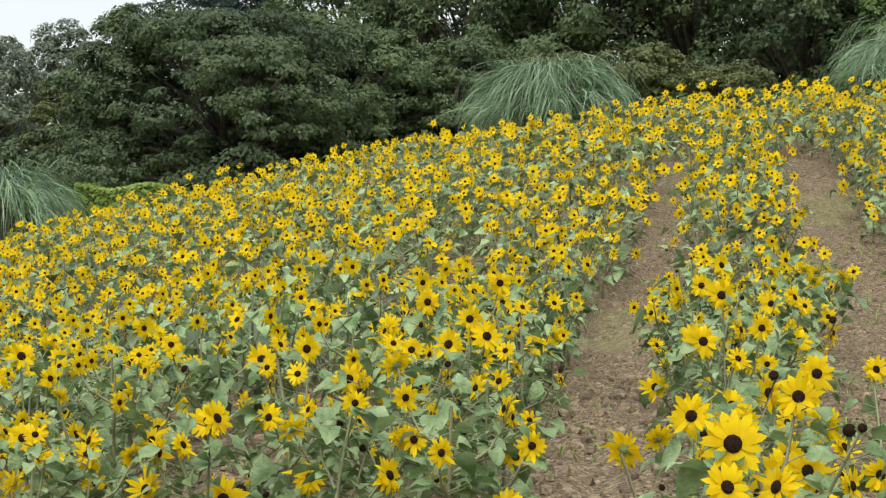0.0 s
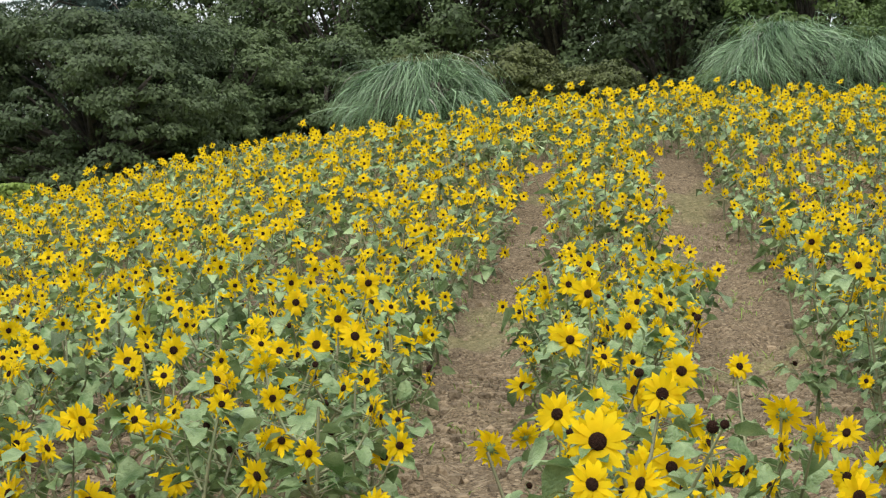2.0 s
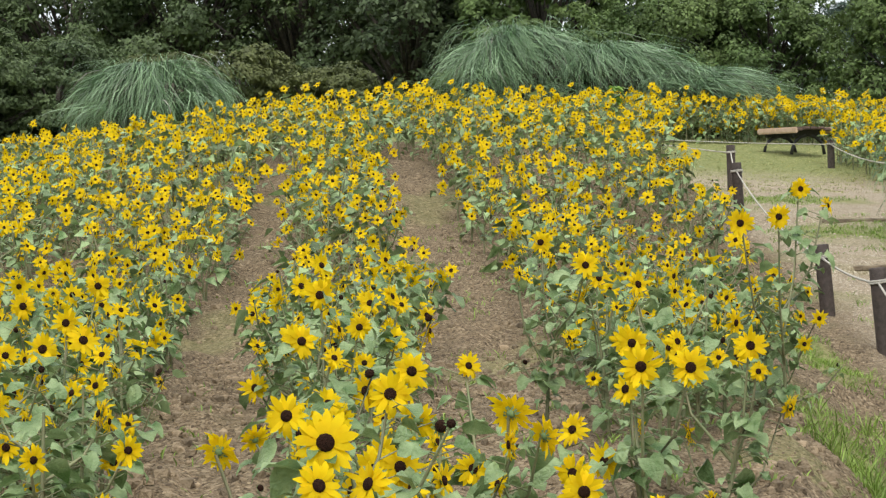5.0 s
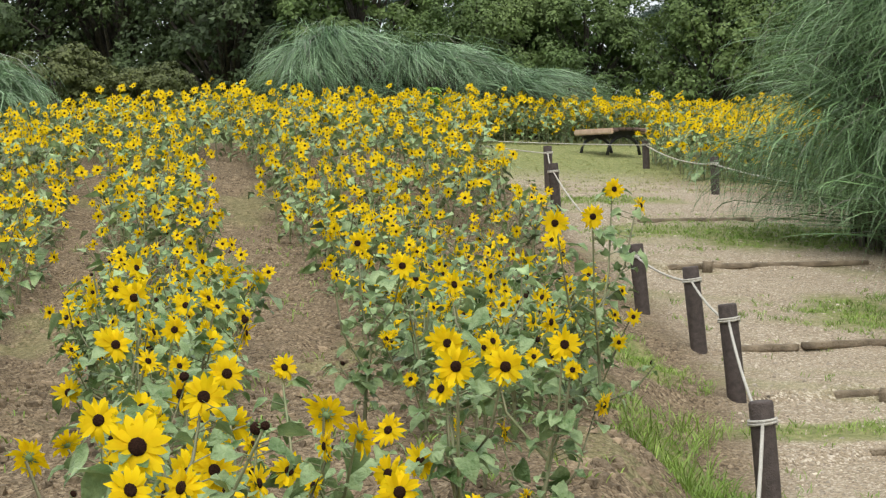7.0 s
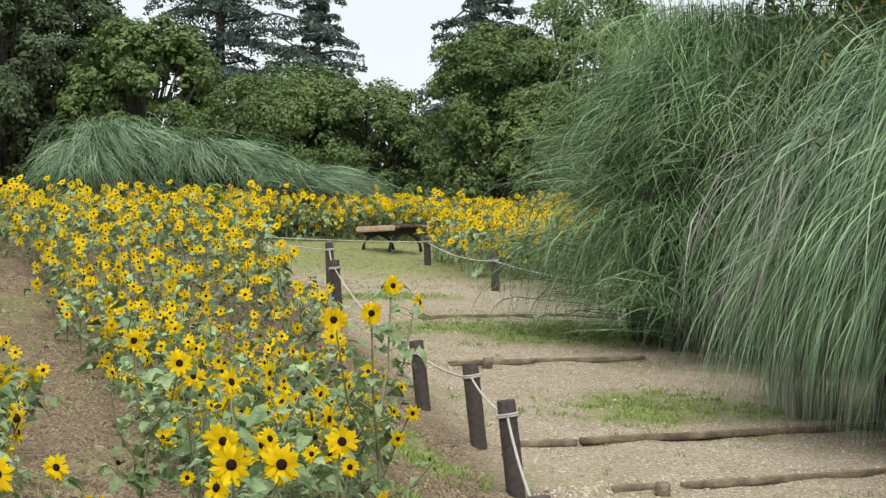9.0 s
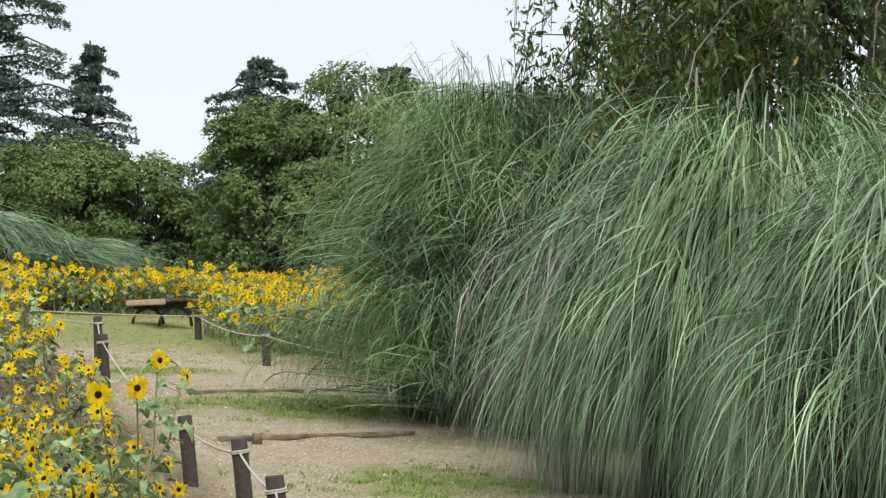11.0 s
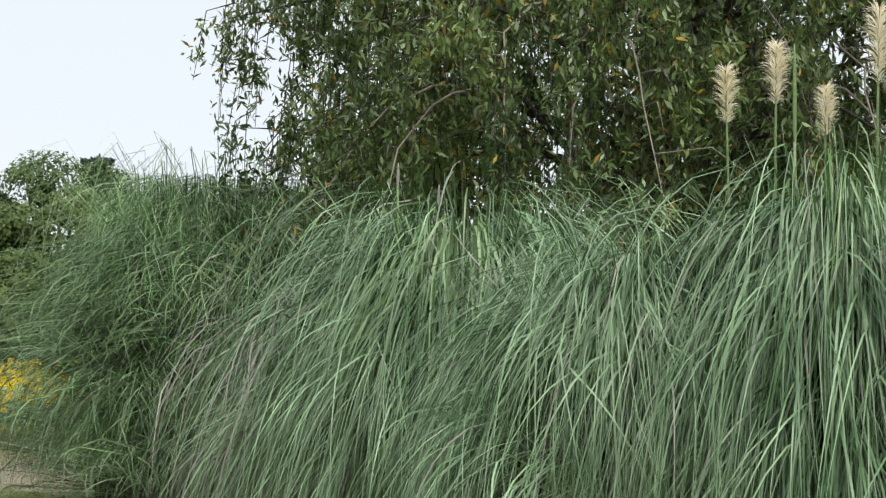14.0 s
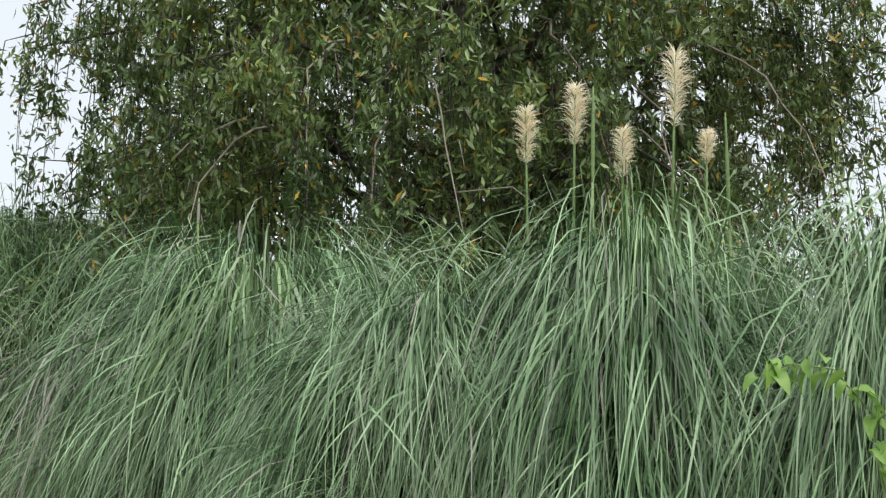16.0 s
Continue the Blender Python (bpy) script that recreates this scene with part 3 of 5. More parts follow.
def flat_kind(seed, light):
    got = plant_pieces(seed, light)
    pv, pf, pm, off = [], [], [], 0
    for mi, nm in enumerate(("stem", "leaf", "petal", "disc", "calyx")):
        if got[nm]:
            v, f = join(got[nm])
            pv.append(v)
            pf.append(f + off)
            pm.append(np.full(len(f), mi))
            off += len(v)
    return np.concatenate(pv), np.concatenate(pf), np.concatenate(pm)


light_kinds = [flat_kind(300 + i, 1) for i in range(12)]
far_kinds = [flat_kind(400 + i, 2) for i in range(16)]


def sow(name, places, label):
    vs, fs, ms, off = [], [], [], 0
    for i, (px, py) in enumerate(places):
        v, f, mi = pr.choice(light_kinds if py < 10.5 else far_kinds)
        a, s = pr.gauss(0, 0.55), pr.uniform(0.88, 1.18) * (1.3 if px > 9 else 1.0)
        c, sn = math.cos(a) * s, math.sin(a) * s
        w = np.stack([v[:, 0] * c - v[:, 1] * sn + px, v[:, 0] * sn + v[:, 1] * c + py, v[:, 2] * s + float(surface_z(px, py))], -1)
        vs.append(w)
        fs.append(f + off)
        ms.append(mi)
        off += len(v)
    me = mesh_of(name, np.concatenate(vs), np.concatenate(fs), None, slots=[MATS[n] for n in ("stem", "leaf", "petal", "disc", "calyx")], slot_of=np.concatenate(ms))
    return tagged(new(name, me), label, "sunflowers", kind="stuff")


sow("sunflower_rows", rest, "dense rows of yellow dark-centred sunflowers on the slope")

# ---------- pampas grass ----------


def fronds(root, azim, reach, apex, over, drop, swing, width, rise=3, fall=5, twist=0.6):
    """Many blades at once: each climbs from its root to an apex, reach out and apex high, arches over and hangs.
    over, drop: how far the tip lies beyond and below the apex; swing: how far the hanging part turns aside."""
    n = len(root)
    u = np.linspace(0, 1, rise + 1)[:-1]
    v = np.linspace(0, 1, fall + 1) ** 0.85
    s1 = reach[:, None] * (3 * u * (1 - u) ** 2 * 0.12 + 3 * u ** 2 * (1 - u) * 0.5 + u ** 3)
    z1 = apex[:, None] * (3 * u * (1 - u) ** 2 * 0.55 + 3 * u ** 2 * (1 - u) * 0.98 + u ** 3)
    s2 = over[:, None] * (3 * v * (1 - v) ** 2 * 0.5 + 3 * v ** 2 * (1 - v) * 0.9 + v ** 3 * 1.05)
    z2 = apex[:, None] - drop[:, None] * (3 * v ** 2 * (1 - v) * 0.38 + v ** 3)
    az1, az2 = np.repeat(azim[:, None], rise, 1), azim[:, None] + swing[:, None] * v[None] ** 0.5
    flat1 = np.stack([s1 * np.sin(az1), s1 * np.cos(az1), z1], -1)
    tip_x = reach[:, None] * np.sin(azim)[:, None] + s2 * np.sin(az2)
    tip_y = reach[:, None] * np.cos(azim)[:, None] + s2 * np.cos(az2)
    pts = np.concatenate([flat1, np.stack([tip_x, tip_y, z2], -1)], axis=1) + root[:, None]
    low = ground_z(pts[..., 0], pts[..., 1]) + 0.012
    pts[:, 1:, 2] = np.maximum(pts[:, 1:, 2], low[:, 1:])
    q = np.concatenate([u * 0.5, 0.5 + 0.5 * v])
    prof = np.minimum(1, 0.55 + 1.2 * q) * np.minimum(1, 2.6 * (1 - q) + 0.05)
    tw = azim[:, None] + twist * rng.normal(size=(n, 1)) + 0.9 * rng.normal(size=(n, 1)) * q[None]
    side = np.stack([np.cos(tw), -np.sin(tw), np.repeat(0.35 * rng.normal(size=(n, 1)), len(q), 1)], -1)
    off = side * (prof[None] * width[:, None] * 0.5)[..., None]
    segs = rise + fall
    base = (np.arange(n) * (segs + 1) * 2)[:, None]
    k = np.arange(segs)[None] * 2
    return np.stack([pts - off, pts + off], axis=2).reshape(-1, 3), np.stack([base + k, base + k + 1, base + k + 3, base + k + 2], -1).reshape(-1, 4)


def pampas(x, y, radius, tall, count, width=0.012, label="", over=(0.2, 0.52), drop=(0.3, 0.8), spires=0.06, skirt=(0.45, 1.0), dry=0.025, wind=0.0, swing=0.3, lock=75, mats=None, fall=6, low=0.16, tuck=0.68, thin=0.35, square=4.0):
    """A tussock: locks of blades climb from its crown, arch over a rounded dome and hang.
    spires: the share that stands up past the dome; wind: radians by which the hanging parts turn to the east."""
    tufts = max(24, count // lock)
    ta, th = rng.uniform(0, 2 * np.pi, tufts), low + (1.0 - low) * rng.random(tufts) ** thin
    bulge = 1 + 0.13 * np.sin(3 * ta + x) + 0.1 * rng.normal(size=tufts)
    k = rng.integers(0, tufts, count)
    a = ta[k] + rng.normal(size=count) * 0.1
    f = np.clip(th[k] * (1 + 0.07 * rng.normal(size=count)), 0.06, 1.04)
    up = rng.random(count) < spires
    f = np.where(up, rng.uniform(0.9, 1.13, count), f)
    reach = radius * (0.08 + 0.6 * np.sqrt(np.maximum(0.0, 1 - np.minimum(f, 1.0) ** square)) * rng.uniform(0.45, 1.08, count)) * (tuck + (1 - tuck) * smooth(0.15, 0.6, f)) * bulge[k]
    reach = np.where(up, radius * rng.uniform(0.22, 0.66, count), reach)
    r0 = radius * 0.34 * rng.random(count) ** 0.5
    root = np.stack([x + r0 * np.sin(a), y + r0 * np.cos(a), np.zeros(count)], -1)
    root[:, 2] = ground_z(root[:, 0], root[:, 1]) - 0.02
    apex = tall * f
    out = radius * rng.uniform(*over, count) * np.where(up, 0.9, 0.6 + 0.4 * smooth(0.1, 0.6, f))
    down = apex * np.where(up, 0.4 / np.mean(drop), 1.0) * np.where(f < 0.5, rng.uniform(*skirt, count), rng.uniform(*drop, count))
    turn = rng.normal(size=count) * swing
    if wind:
        turn += wind * np.sin(radians(100) - a) * rng.uniform(0.5, 1.2, count)
    v, fc = fronds(root, a, np.maximum(reach - r0, 0.02), apex, out, down, turn, width * (0.5 + 0.95 * rng.random(count) ** 1.4) * np.where(up, 0.7, 1.0), 3 if fall < 6 else 4, fall)
    slot = np.repeat(rng.random(count) < dry, len(fc) // count).astype(int)
    me = mesh_of("pampas_grass", v, fc, None, slots=mats or [M_PAMPAS, M_PAMPAS_DRY], slot_of=slot)
    tuft = tagged(new("pampas_grass", me), label, "pampas grass", "pampas grass tussocks")
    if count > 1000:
        # Broad dark strips added inside, to deepen the shade between the blades.
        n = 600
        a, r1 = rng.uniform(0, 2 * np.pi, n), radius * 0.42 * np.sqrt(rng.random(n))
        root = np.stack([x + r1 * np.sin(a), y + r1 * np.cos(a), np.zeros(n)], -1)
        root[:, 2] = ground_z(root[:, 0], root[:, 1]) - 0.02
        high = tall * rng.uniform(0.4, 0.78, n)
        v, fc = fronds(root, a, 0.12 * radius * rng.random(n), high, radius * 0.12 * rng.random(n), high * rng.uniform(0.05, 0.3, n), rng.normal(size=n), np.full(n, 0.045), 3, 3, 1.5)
        child("thatch", mesh_of("thatch", v, fc, M_SHADE_THATCH), tuft, "dark dead blades added to deepen the tussock's inner shade")
    return tuft


FINE = [M_PAMPAS_FINE, M_PAMPAS_DRY]
FRESH = [M_PAMPAS_FRESH, M_PAMPAS_DRY]
pampas(9.65, 15.6, 2.75, 2.95, 17500, 0.0088, "dense fine-leaved pampas grass tussock beside the path steps", over=(0.1, 0.28), drop=(0.05, 0.28), skirt=(0.2, 0.8), spires=0.025, swing=0.95, lock=16, fall=4, low=0.06, mats=FINE, tuck=1.1, thin=0.75, square=2.5)
pampas(8.75, 10.9, 2.15, 2.6, 8400, 0.0118, "tall pampas grass tussock with arching pale blades", drop=(0.32, 1.0))
pampas(7.95, 8.35, 1.75, 2.32, 6200, 0.0095, "rounded pampas grass tussock with fine arching blades", drop=(0.3, 0.95), lock=45, swing=0.4)
pampas(8.4, 7.2, 1.75, 2.6, 5600, 0.0122, "pampas grass tussock with cream plumes and hanging blades", drop=(0.35, 1.0))
pampas(8.75, 5.7, 1.75, 2.6, 4700, 0.0122, "pampas grass tussock tangled with a green vine", drop=(0.35, 1.0))
pampas(7.65, 11.8, 0.95, 2.1, 170, 0.012, "dry greyish pampas grass blades at a tussock's edge", over=(0.3, 0.7), drop=(0.3, 0.9), mats=[M_PAMPAS_DRY, M_PAMPAS], dry=0.2, lock=20)
pampas(8.05, 10.05, 0.95, 2.5, 300, 0.0165, "fresh broad-bladed pampas grass shoots in a tussock", over=(0.35, 0.85), drop=(0.3, 0.85), spires=0.1, mats=FRESH, dry=0.0, lock=20, fall=6)
pampas(8.2, 7.15, 0.9, 2.75, 420, 0.0135, "fresh upright pampas grass shoots round the plumes", over=(0.25, 0.7), drop=(0.2, 0.6), spires=0.3, mats=FRESH, dry=0.0, lock=20, fall=6)
pampas(1.5, 28.4, 1.4, 1.22, 3800, 0.011, "low rounded pampas grass tussock behind the flowers", over=(0.2, 0.5), drop=(0.25, 0.8), fall=4)
pampas(8.6, 35.2, 1.9, 1.95, 3600, 0.013, "wind-blown pampas grass tussock behind the sunflowers", wind=0.9, over=(0.2, 0.6), drop=(0.15, 0.6), fall=4)
pampas(10.2, 35.2, 2.0, 1.7, 3200, 0.013, "low wind-blown pampas grass tussock behind the sunflowers", wind=0.9, over=(0.2, 0.6), drop=(0.15, 0.6), fall=4)
pampas(11.8, 34.9, 2.2, 1.25, 2600, 0.013, "low wind-blown pampas grass tussock behind the sunflowers", wind=0.9, over=(0.2, 0.6), drop=(0.15, 0.6), fall=4)
pampas(-6.3, 28.0, 1.45, 1.35, 2600, 0.013, "low pampas grass tussock on the lower slope", over=(0.2, 0.5), drop=(0.25, 0.8), fall=4)

# ---------- trees ----------


def broadleaf(x, y, z, tall, radius, leaves, mat, name="tree", label="", size=0.13, puffs=130, flat=0.75, skirt=0.25, tiers=False, puff=(0.1, 0.27), lump=0.25):
    """A trunk with limbs and a crown of leafy clumps with gaps between them."""
    root = tagged(new(name), label, "tree", "woodland trees")
    root.matrix_basis = pose(x, y, z)
    pieces = []
    top = np.array([0, 0, tall * 0.8])
    pieces.append(tube([np.array([0, 0, -0.2]), np.array([0.1, 0, tall * 0.3]), top * 0.7, top], [radius * 0.09, radius * 0.07, radius * 0.045, radius * 0.015], 8))
    cs, rs = [], []
    for i in range(puffs):
        a, h = rng.uniform(0, 6.283), rng.uniform(0, 1) ** 0.8
        zz = tall * (skirt + (0.94 - skirt) * h)
        belt = radius * math.sqrt(max(0.05, 1 - ((h - 0.32) / 0.72) ** 2)) * (1 + lump * math.sin(3 * a + 9 * h + x) * math.sin(7 * h + y))
        rr = belt * rng.uniform(0.66, 1.0)
        c = np.array([rr * math.cos(a), rr * math.sin(a), zz])
        cs.append(c)
        rs.append(radius * rng.uniform(*puff))
        if i % 4 == 0:
            pieces.append(tube([np.array([0, 0, zz * 0.45]), c * np.array([0.5, 0.5, 0.8]), c], [radius * 0.035, radius * 0.02, radius * 0.008], 5))
    child("trunk", mesh_of("trunk", *join(pieces), M_BARK), root)
    cs, rs = np.array(cs), np.array(rs)
    knobs = 11
    away = cs * np.array([1, 1, 0.35]) / radius
    kd = rng.normal(size=(puffs, knobs, 3)) + away[:, None] * 1.1 + np.array([0, 0, 0.5])
    if tiers:
        kd[..., 2] = kd[..., 2] * 0.6 + 0.15
    kd /= np.linalg.norm(kd, axis=2, keepdims=True)
    pick = rng.choice(puffs, leaves, p=rs ** 2 / np.sum(rs ** 2))
    out = kd[pick, rng.integers(0, knobs, leaves)]
    d = rng.normal(size=(leaves, 3)) * 0.85 + out
    d /= np.linalg.norm(d, axis=1, keepdims=True)
    q = (0.3 + 0.75 * rng.random(leaves) ** 0.6)[:, None]
    deep = np.where(rng.random(leaves) < 0.15, rng.uniform(0.7, 0.9, leaves), 1.0)[:, None] * np.array([1, 1, 0]) + np.array([0, 0, 1])
    cen = cs[pick] * deep + (out * 0.72 + d * q * 0.46) * rs[pick][:, None] * np.array([1.1, 1.1, flat])
    nor = d * 0.95 + away[pick] * 0.35 + np.array([0, 0, 0.3]) + rng.normal(size=(leaves, 3)) * 0.42
    ln = size * (0.5 + 0.9 * rng.random(leaves))
    child("crown", mesh_of("crown", *leaf_points(cen, nor, ln, ln * 0.62, hang=d + np.array([0, 0, -0.1 if tiers else -0.3])), mat, smooth=False), root)
    inner = []
    for c, r0 in zip(cs[::2], rs[::2]):
        bv, bf = join([dome(r0 * 0.36, r0 * 0.32 * flat, 6, 2), dome(r0 * 0.36, r0 * 0.3, 6, 1, down=True)])
        inner.append((bv * (1 + rng.normal(size=(len(bv), 1)) * 0.1) + c * np.array([0.76, 0.76, 0.98]), bf))
    child("inner_crown", mesh_of("inner_crown", *join(inner), mat), root, "dense shaded inner foliage")
    return root


M_DARK = leaf_material("dark_evergreen_leaf", (0.048, 0.075, 0.034), (0.098, 0.136, 0.057))
M_OLIVE = leaf_material("olive_shrub_leaf", (0.068, 0.086, 0.028), (0.13, 0.15, 0.05))
M_MID = leaf_material("mid_green_leaf", (0.06, 0.093, 0.037), (0.115, 0.16, 0.062))
M_BRIGHT = leaf_material("bright_green_leaf", (0.074, 0.125, 0.034), (0.148, 0.212, 0.064))
# Aerial haze is put into this leaf colour: lighter and bluer than the others.
M_HAZE = leaf_material("haze_paled_leaf", (0.12, 0.15, 0.105), (0.18, 0.215, 0.15))
M_CEDAR = leaf_material("blue_green_needle", (0.075, 0.115, 0.098), (0.135, 0.19, 0.158))
M_WEEP = material("weeping_tree_leaf", (0.056, 0.104, 0.03), (0.205, 0.285, 0.088), 0.9, 0.36, island=0.5, glow_through=0.18, spec=0.6)


def by_bearing(deg, dist):
    return dist * math.sin(radians(deg)), dist * math.cos(radians(deg))


def wood(deg, dist, tall, radius, leaves, mat, z=0.9, **kw):
    x, y = by_bearing(deg, dist)
    return broadleaf(x, y, z, tall, radius, leaves, mat, **kw)


# left: a broad dark tree in tiers, with others beside and behind
LAYERED = "broad dark green tree in layered leaf tiers"
wood(-6.2, 38, 3.9, 2.65, 80000, M_DARK, z=0.6, label=LAYERED, flat=0.6, skirt=0.1, puffs=230, tiers=True, puff=(0.09, 0.23), size=0.098, lump=0.35)
wood(-9.1, 39.5, 4.1, 0.85, 22000, M_DARK, z=0.5, label="narrow dark green tree with a ragged spire", flat=0.9, skirt=0.1, puffs=90, puff=(0.3, 0.55), size=0.098)
wood(-2.6, 40.5, 3.7, 2.0, 46000, M_MID, z=0.7, label="green shrubby tree with pale leaf tips", flat=0.65, skirt=0.04, puffs=150, tiers=True, puff=(0.1, 0.25), size=0.098, lump=0.3)
wood(0.4, 41, 3.5, 1.9, 40000, M_MID, z=0.7, label="green shrubby tree behind the field", flat=0.65, skirt=0.04, puffs=140, tiers=True, puff=(0.1, 0.25), size=0.098)
wood(3.2, 40, 2.9, 1.6, 36000, M_OLIVE, label="olive green shrubby tree behind the field", flat=0.7, skirt=0.04, puffs=130, puff=(0.12, 0.25), tiers=True, size=0.098)
wood(5.5, 39, 3.0, 1.5, 34000, M_OLIVE, label="olive green shrubby tree behind the field", flat=0.7, skirt=0.04, puffs=130, puff=(0.12, 0.25), tiers=True, size=0.098)
wood(8.2, 38, 2.6, 1.3, 26000, M_OLIVE, label="rounded olive green shrub behind the field", flat=0.7, skirt=0.03, puffs=110, puff=(0.12, 0.26), tiers=True, size=0.08)
wood(-10.9, 46, 2.9, 0.8, 13000, M_OLIVE, z=0.6, label="yellowish green young tree at the wood's edge", skirt=0.12, puffs=60, puff=(0.2, 0.4), size=0.098)
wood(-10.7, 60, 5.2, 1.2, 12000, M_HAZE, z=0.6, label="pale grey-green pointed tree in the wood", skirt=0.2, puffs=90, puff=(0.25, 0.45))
wood(-13.4, 55, 4.5, 2.3, 24000, M_HAZE, z=0.6, label="tree at the wood's edge, leaf colour paled for haze", skirt=0.36)
wood(-16.3, 58, 4.6, 2.6, 14000, M_HAZE, z=0.6, label="tree at the wood's edge, leaf colour paled for haze", skirt=0.3)
wood(-12.2, 68, 4.0, 3.0, 12000, M_HAZE, z=0.6, label="tree deep in the wood, leaf colour paled for haze", skirt=0.02)
for deg, dist, tall, rad in ((-10.2, 43, 1.9, 1.3), (-8.2, 44, 2.0, 1.4), (-6.2, 44, 2.2, 1.4), (-4.2, 44, 2.2, 1.4), (-12.6, 47, 1.6, 1.4)):
    wood(deg, dist, tall, rad, 6000, M_DARK, z=0.5, name="shrub", label="dark low shrub under the trees", skirt=0.02, size=0.12, puffs=60)
TALL = "tall dark green woodland tree"
for deg, dist, tall, rad, mat in ((-2.5, 58, 6.2, 3.0, M_MID), (0.8, 56, 6.8, 3.0, M_MID), (4, 55, 7.5, 3.2, M_MID), (7.3, 54, 8.0, 3.2, M_MID),
                                  (10.4, 50, 7.8, 2.6, M_DARK), (12.0, 52, 7.9, 2.3, M_DARK), (14.3, 48, 6.5, 2.1, M_BRIGHT), (9.2, 60, 9, 3.2, M_MID)):
    wood(deg, dist, tall, rad, 32000, mat, label=TALL, skirt=0.22, puffs=170, puff=(0.12, 0.27), size=0.15, lump=0.25, flat=0.9)
wood(18.2, 46, 5.1, 2.3, 60000, M_BRIGHT, label="rounded mid green broadleaf tree", skirt=0.04, puffs=200, puff=(0.14, 0.29), size=0.1, lump=0.12, flat=0.9)
wood(20.7, 45, 4.8, 1.7, 40000, M_BRIGHT, label="rounded mid green broadleaf tree", skirt=0.04, puffs=180, puff=(0.14, 0.29), size=0.1, lump=0.12, flat=0.9)
wood(24.6, 42, 5.7, 1.85, 48000, M_BRIGHT, label="rounded bright green broadleaf tree", skirt=0.04, puffs=200, puff=(0.14, 0.29), size=0.1, lump=0.12, flat=0.9)
wood(26.9, 43, 6.4, 2.5, 60000, M_BRIGHT, label="rounded bright green broadleaf tree", skirt=0.04, puffs=200, puff=(0.14, 0.29), size=0.1, lump=0.12, flat=0.9)
wood(29.3, 44, 5.6, 2.0, 22000, M_BRIGHT, label="rounded bright green broadleaf tree", skirt=0.04, puffs=180, puff=(0.14, 0.29), size=0.1, lump=0.12, flat=0.9)
for deg, dist, tall, rad in ((10.8, 37, 1.9, 1.2), (17.0, 37, 1.9, 1.5), (19.5, 37.5, 2.2, 1.5), (22.2, 37, 1.8, 1.3), (13.5, 38, 2.4, 1.5)):
    wood(deg, dist, tall, rad, 9000, M_OLIVE if deg > 15 else M_MID, name="shrub", label="low green shrub at the wood's edge", skirt=0.02, size=0.105, puffs=50)


def cedar(deg, dist, tall, radius, count, z=1.0):
    """A cedar: a straight trunk with flat, drooping tiers of needles."""
    x, y = by_bearing(deg, dist)
    root = tagged(new("cedar_tree"), "tall blue-green cedar with flat drooping branch tiers", "tree", "woodland trees")
    root.matrix_basis = pose(x, y, z)
    pieces = [tube([np.array([0, 0, 0]), np.array([0, 0, tall])], [0.3, 0.03], 8)]
    cs = []
    tiers = 145
    for i in range(tiers):
        h = 0.12 + 0.88 * (i / tiers) + rng.normal() * 0.012
        a = i * 2.4 + rng.normal() * 0.3
        ln = radius * max(0.01, 1.02 - h) ** 0.62 * rng.uniform(0.3, 1.3) + 0.1
        st = np.array([0, 0, tall * min(h, 0.98)])
        d = np.array([math.cos(a), math.sin(a), 0])
        droop = rng.uniform(-0.36, 0.1)
        end = st + d * ln + np.array([0, 0, droop * ln])
        mid = st + d * ln * 0.5 + np.array([0, 0, 0.07 * ln])
        pieces.append(tube([st, mid, end], [0.05, 0.03, 0.01], 4))
        m = int(count / tiers * 3.2 * min(1.6, 0.06 + ln / radius))
        q = 0.12 + 0.9 * rng.random(m) ** 0.8
        p = st + (end - st) * q[:, None] + np.array([0, 0, 1.0]) * (0.07 * ln * 4 * q * (1 - q))[:, None]
        side = np.array([-d[1], d[0], 0])
        p += side * (rng.normal(size=m) * 0.2 * ln * (1.15 - q) ** 0.6)[:, None]
        p[:, 2] += rng.normal(size=m) * 0.035 - rng.random(m) ** 2 * (0.04 + 0.09 * ln)
        cs.append(p)
    child("trunk", mesh_of("trunk", *join(pieces), M_BARK), root)
    cen = np.concatenate(cs)
    nor = np.array([0, 0, 0.6]) + rng.normal(size=(len(cen), 3)) * 0.6
    ln = 0.2 * (0.6 + 0.8 * rng.random(len(cen)))
    child("crown", mesh_of("crown", *leaf_points(cen, nor, ln, ln * 0.34), M_CEDAR, smooth=False), root)


cedar(-6.0, 60, 9.6, 4.4, 30000)
cedar(16.4, 66, 15.0, 4.8, 34000)
cedar(19.2, 67, 10.6, 2.9, 16000)
cedar(24.0, 60, 9.2, 3.6, 24000)
cedar(28.0, 62, 9.3, 3.0, 14000)


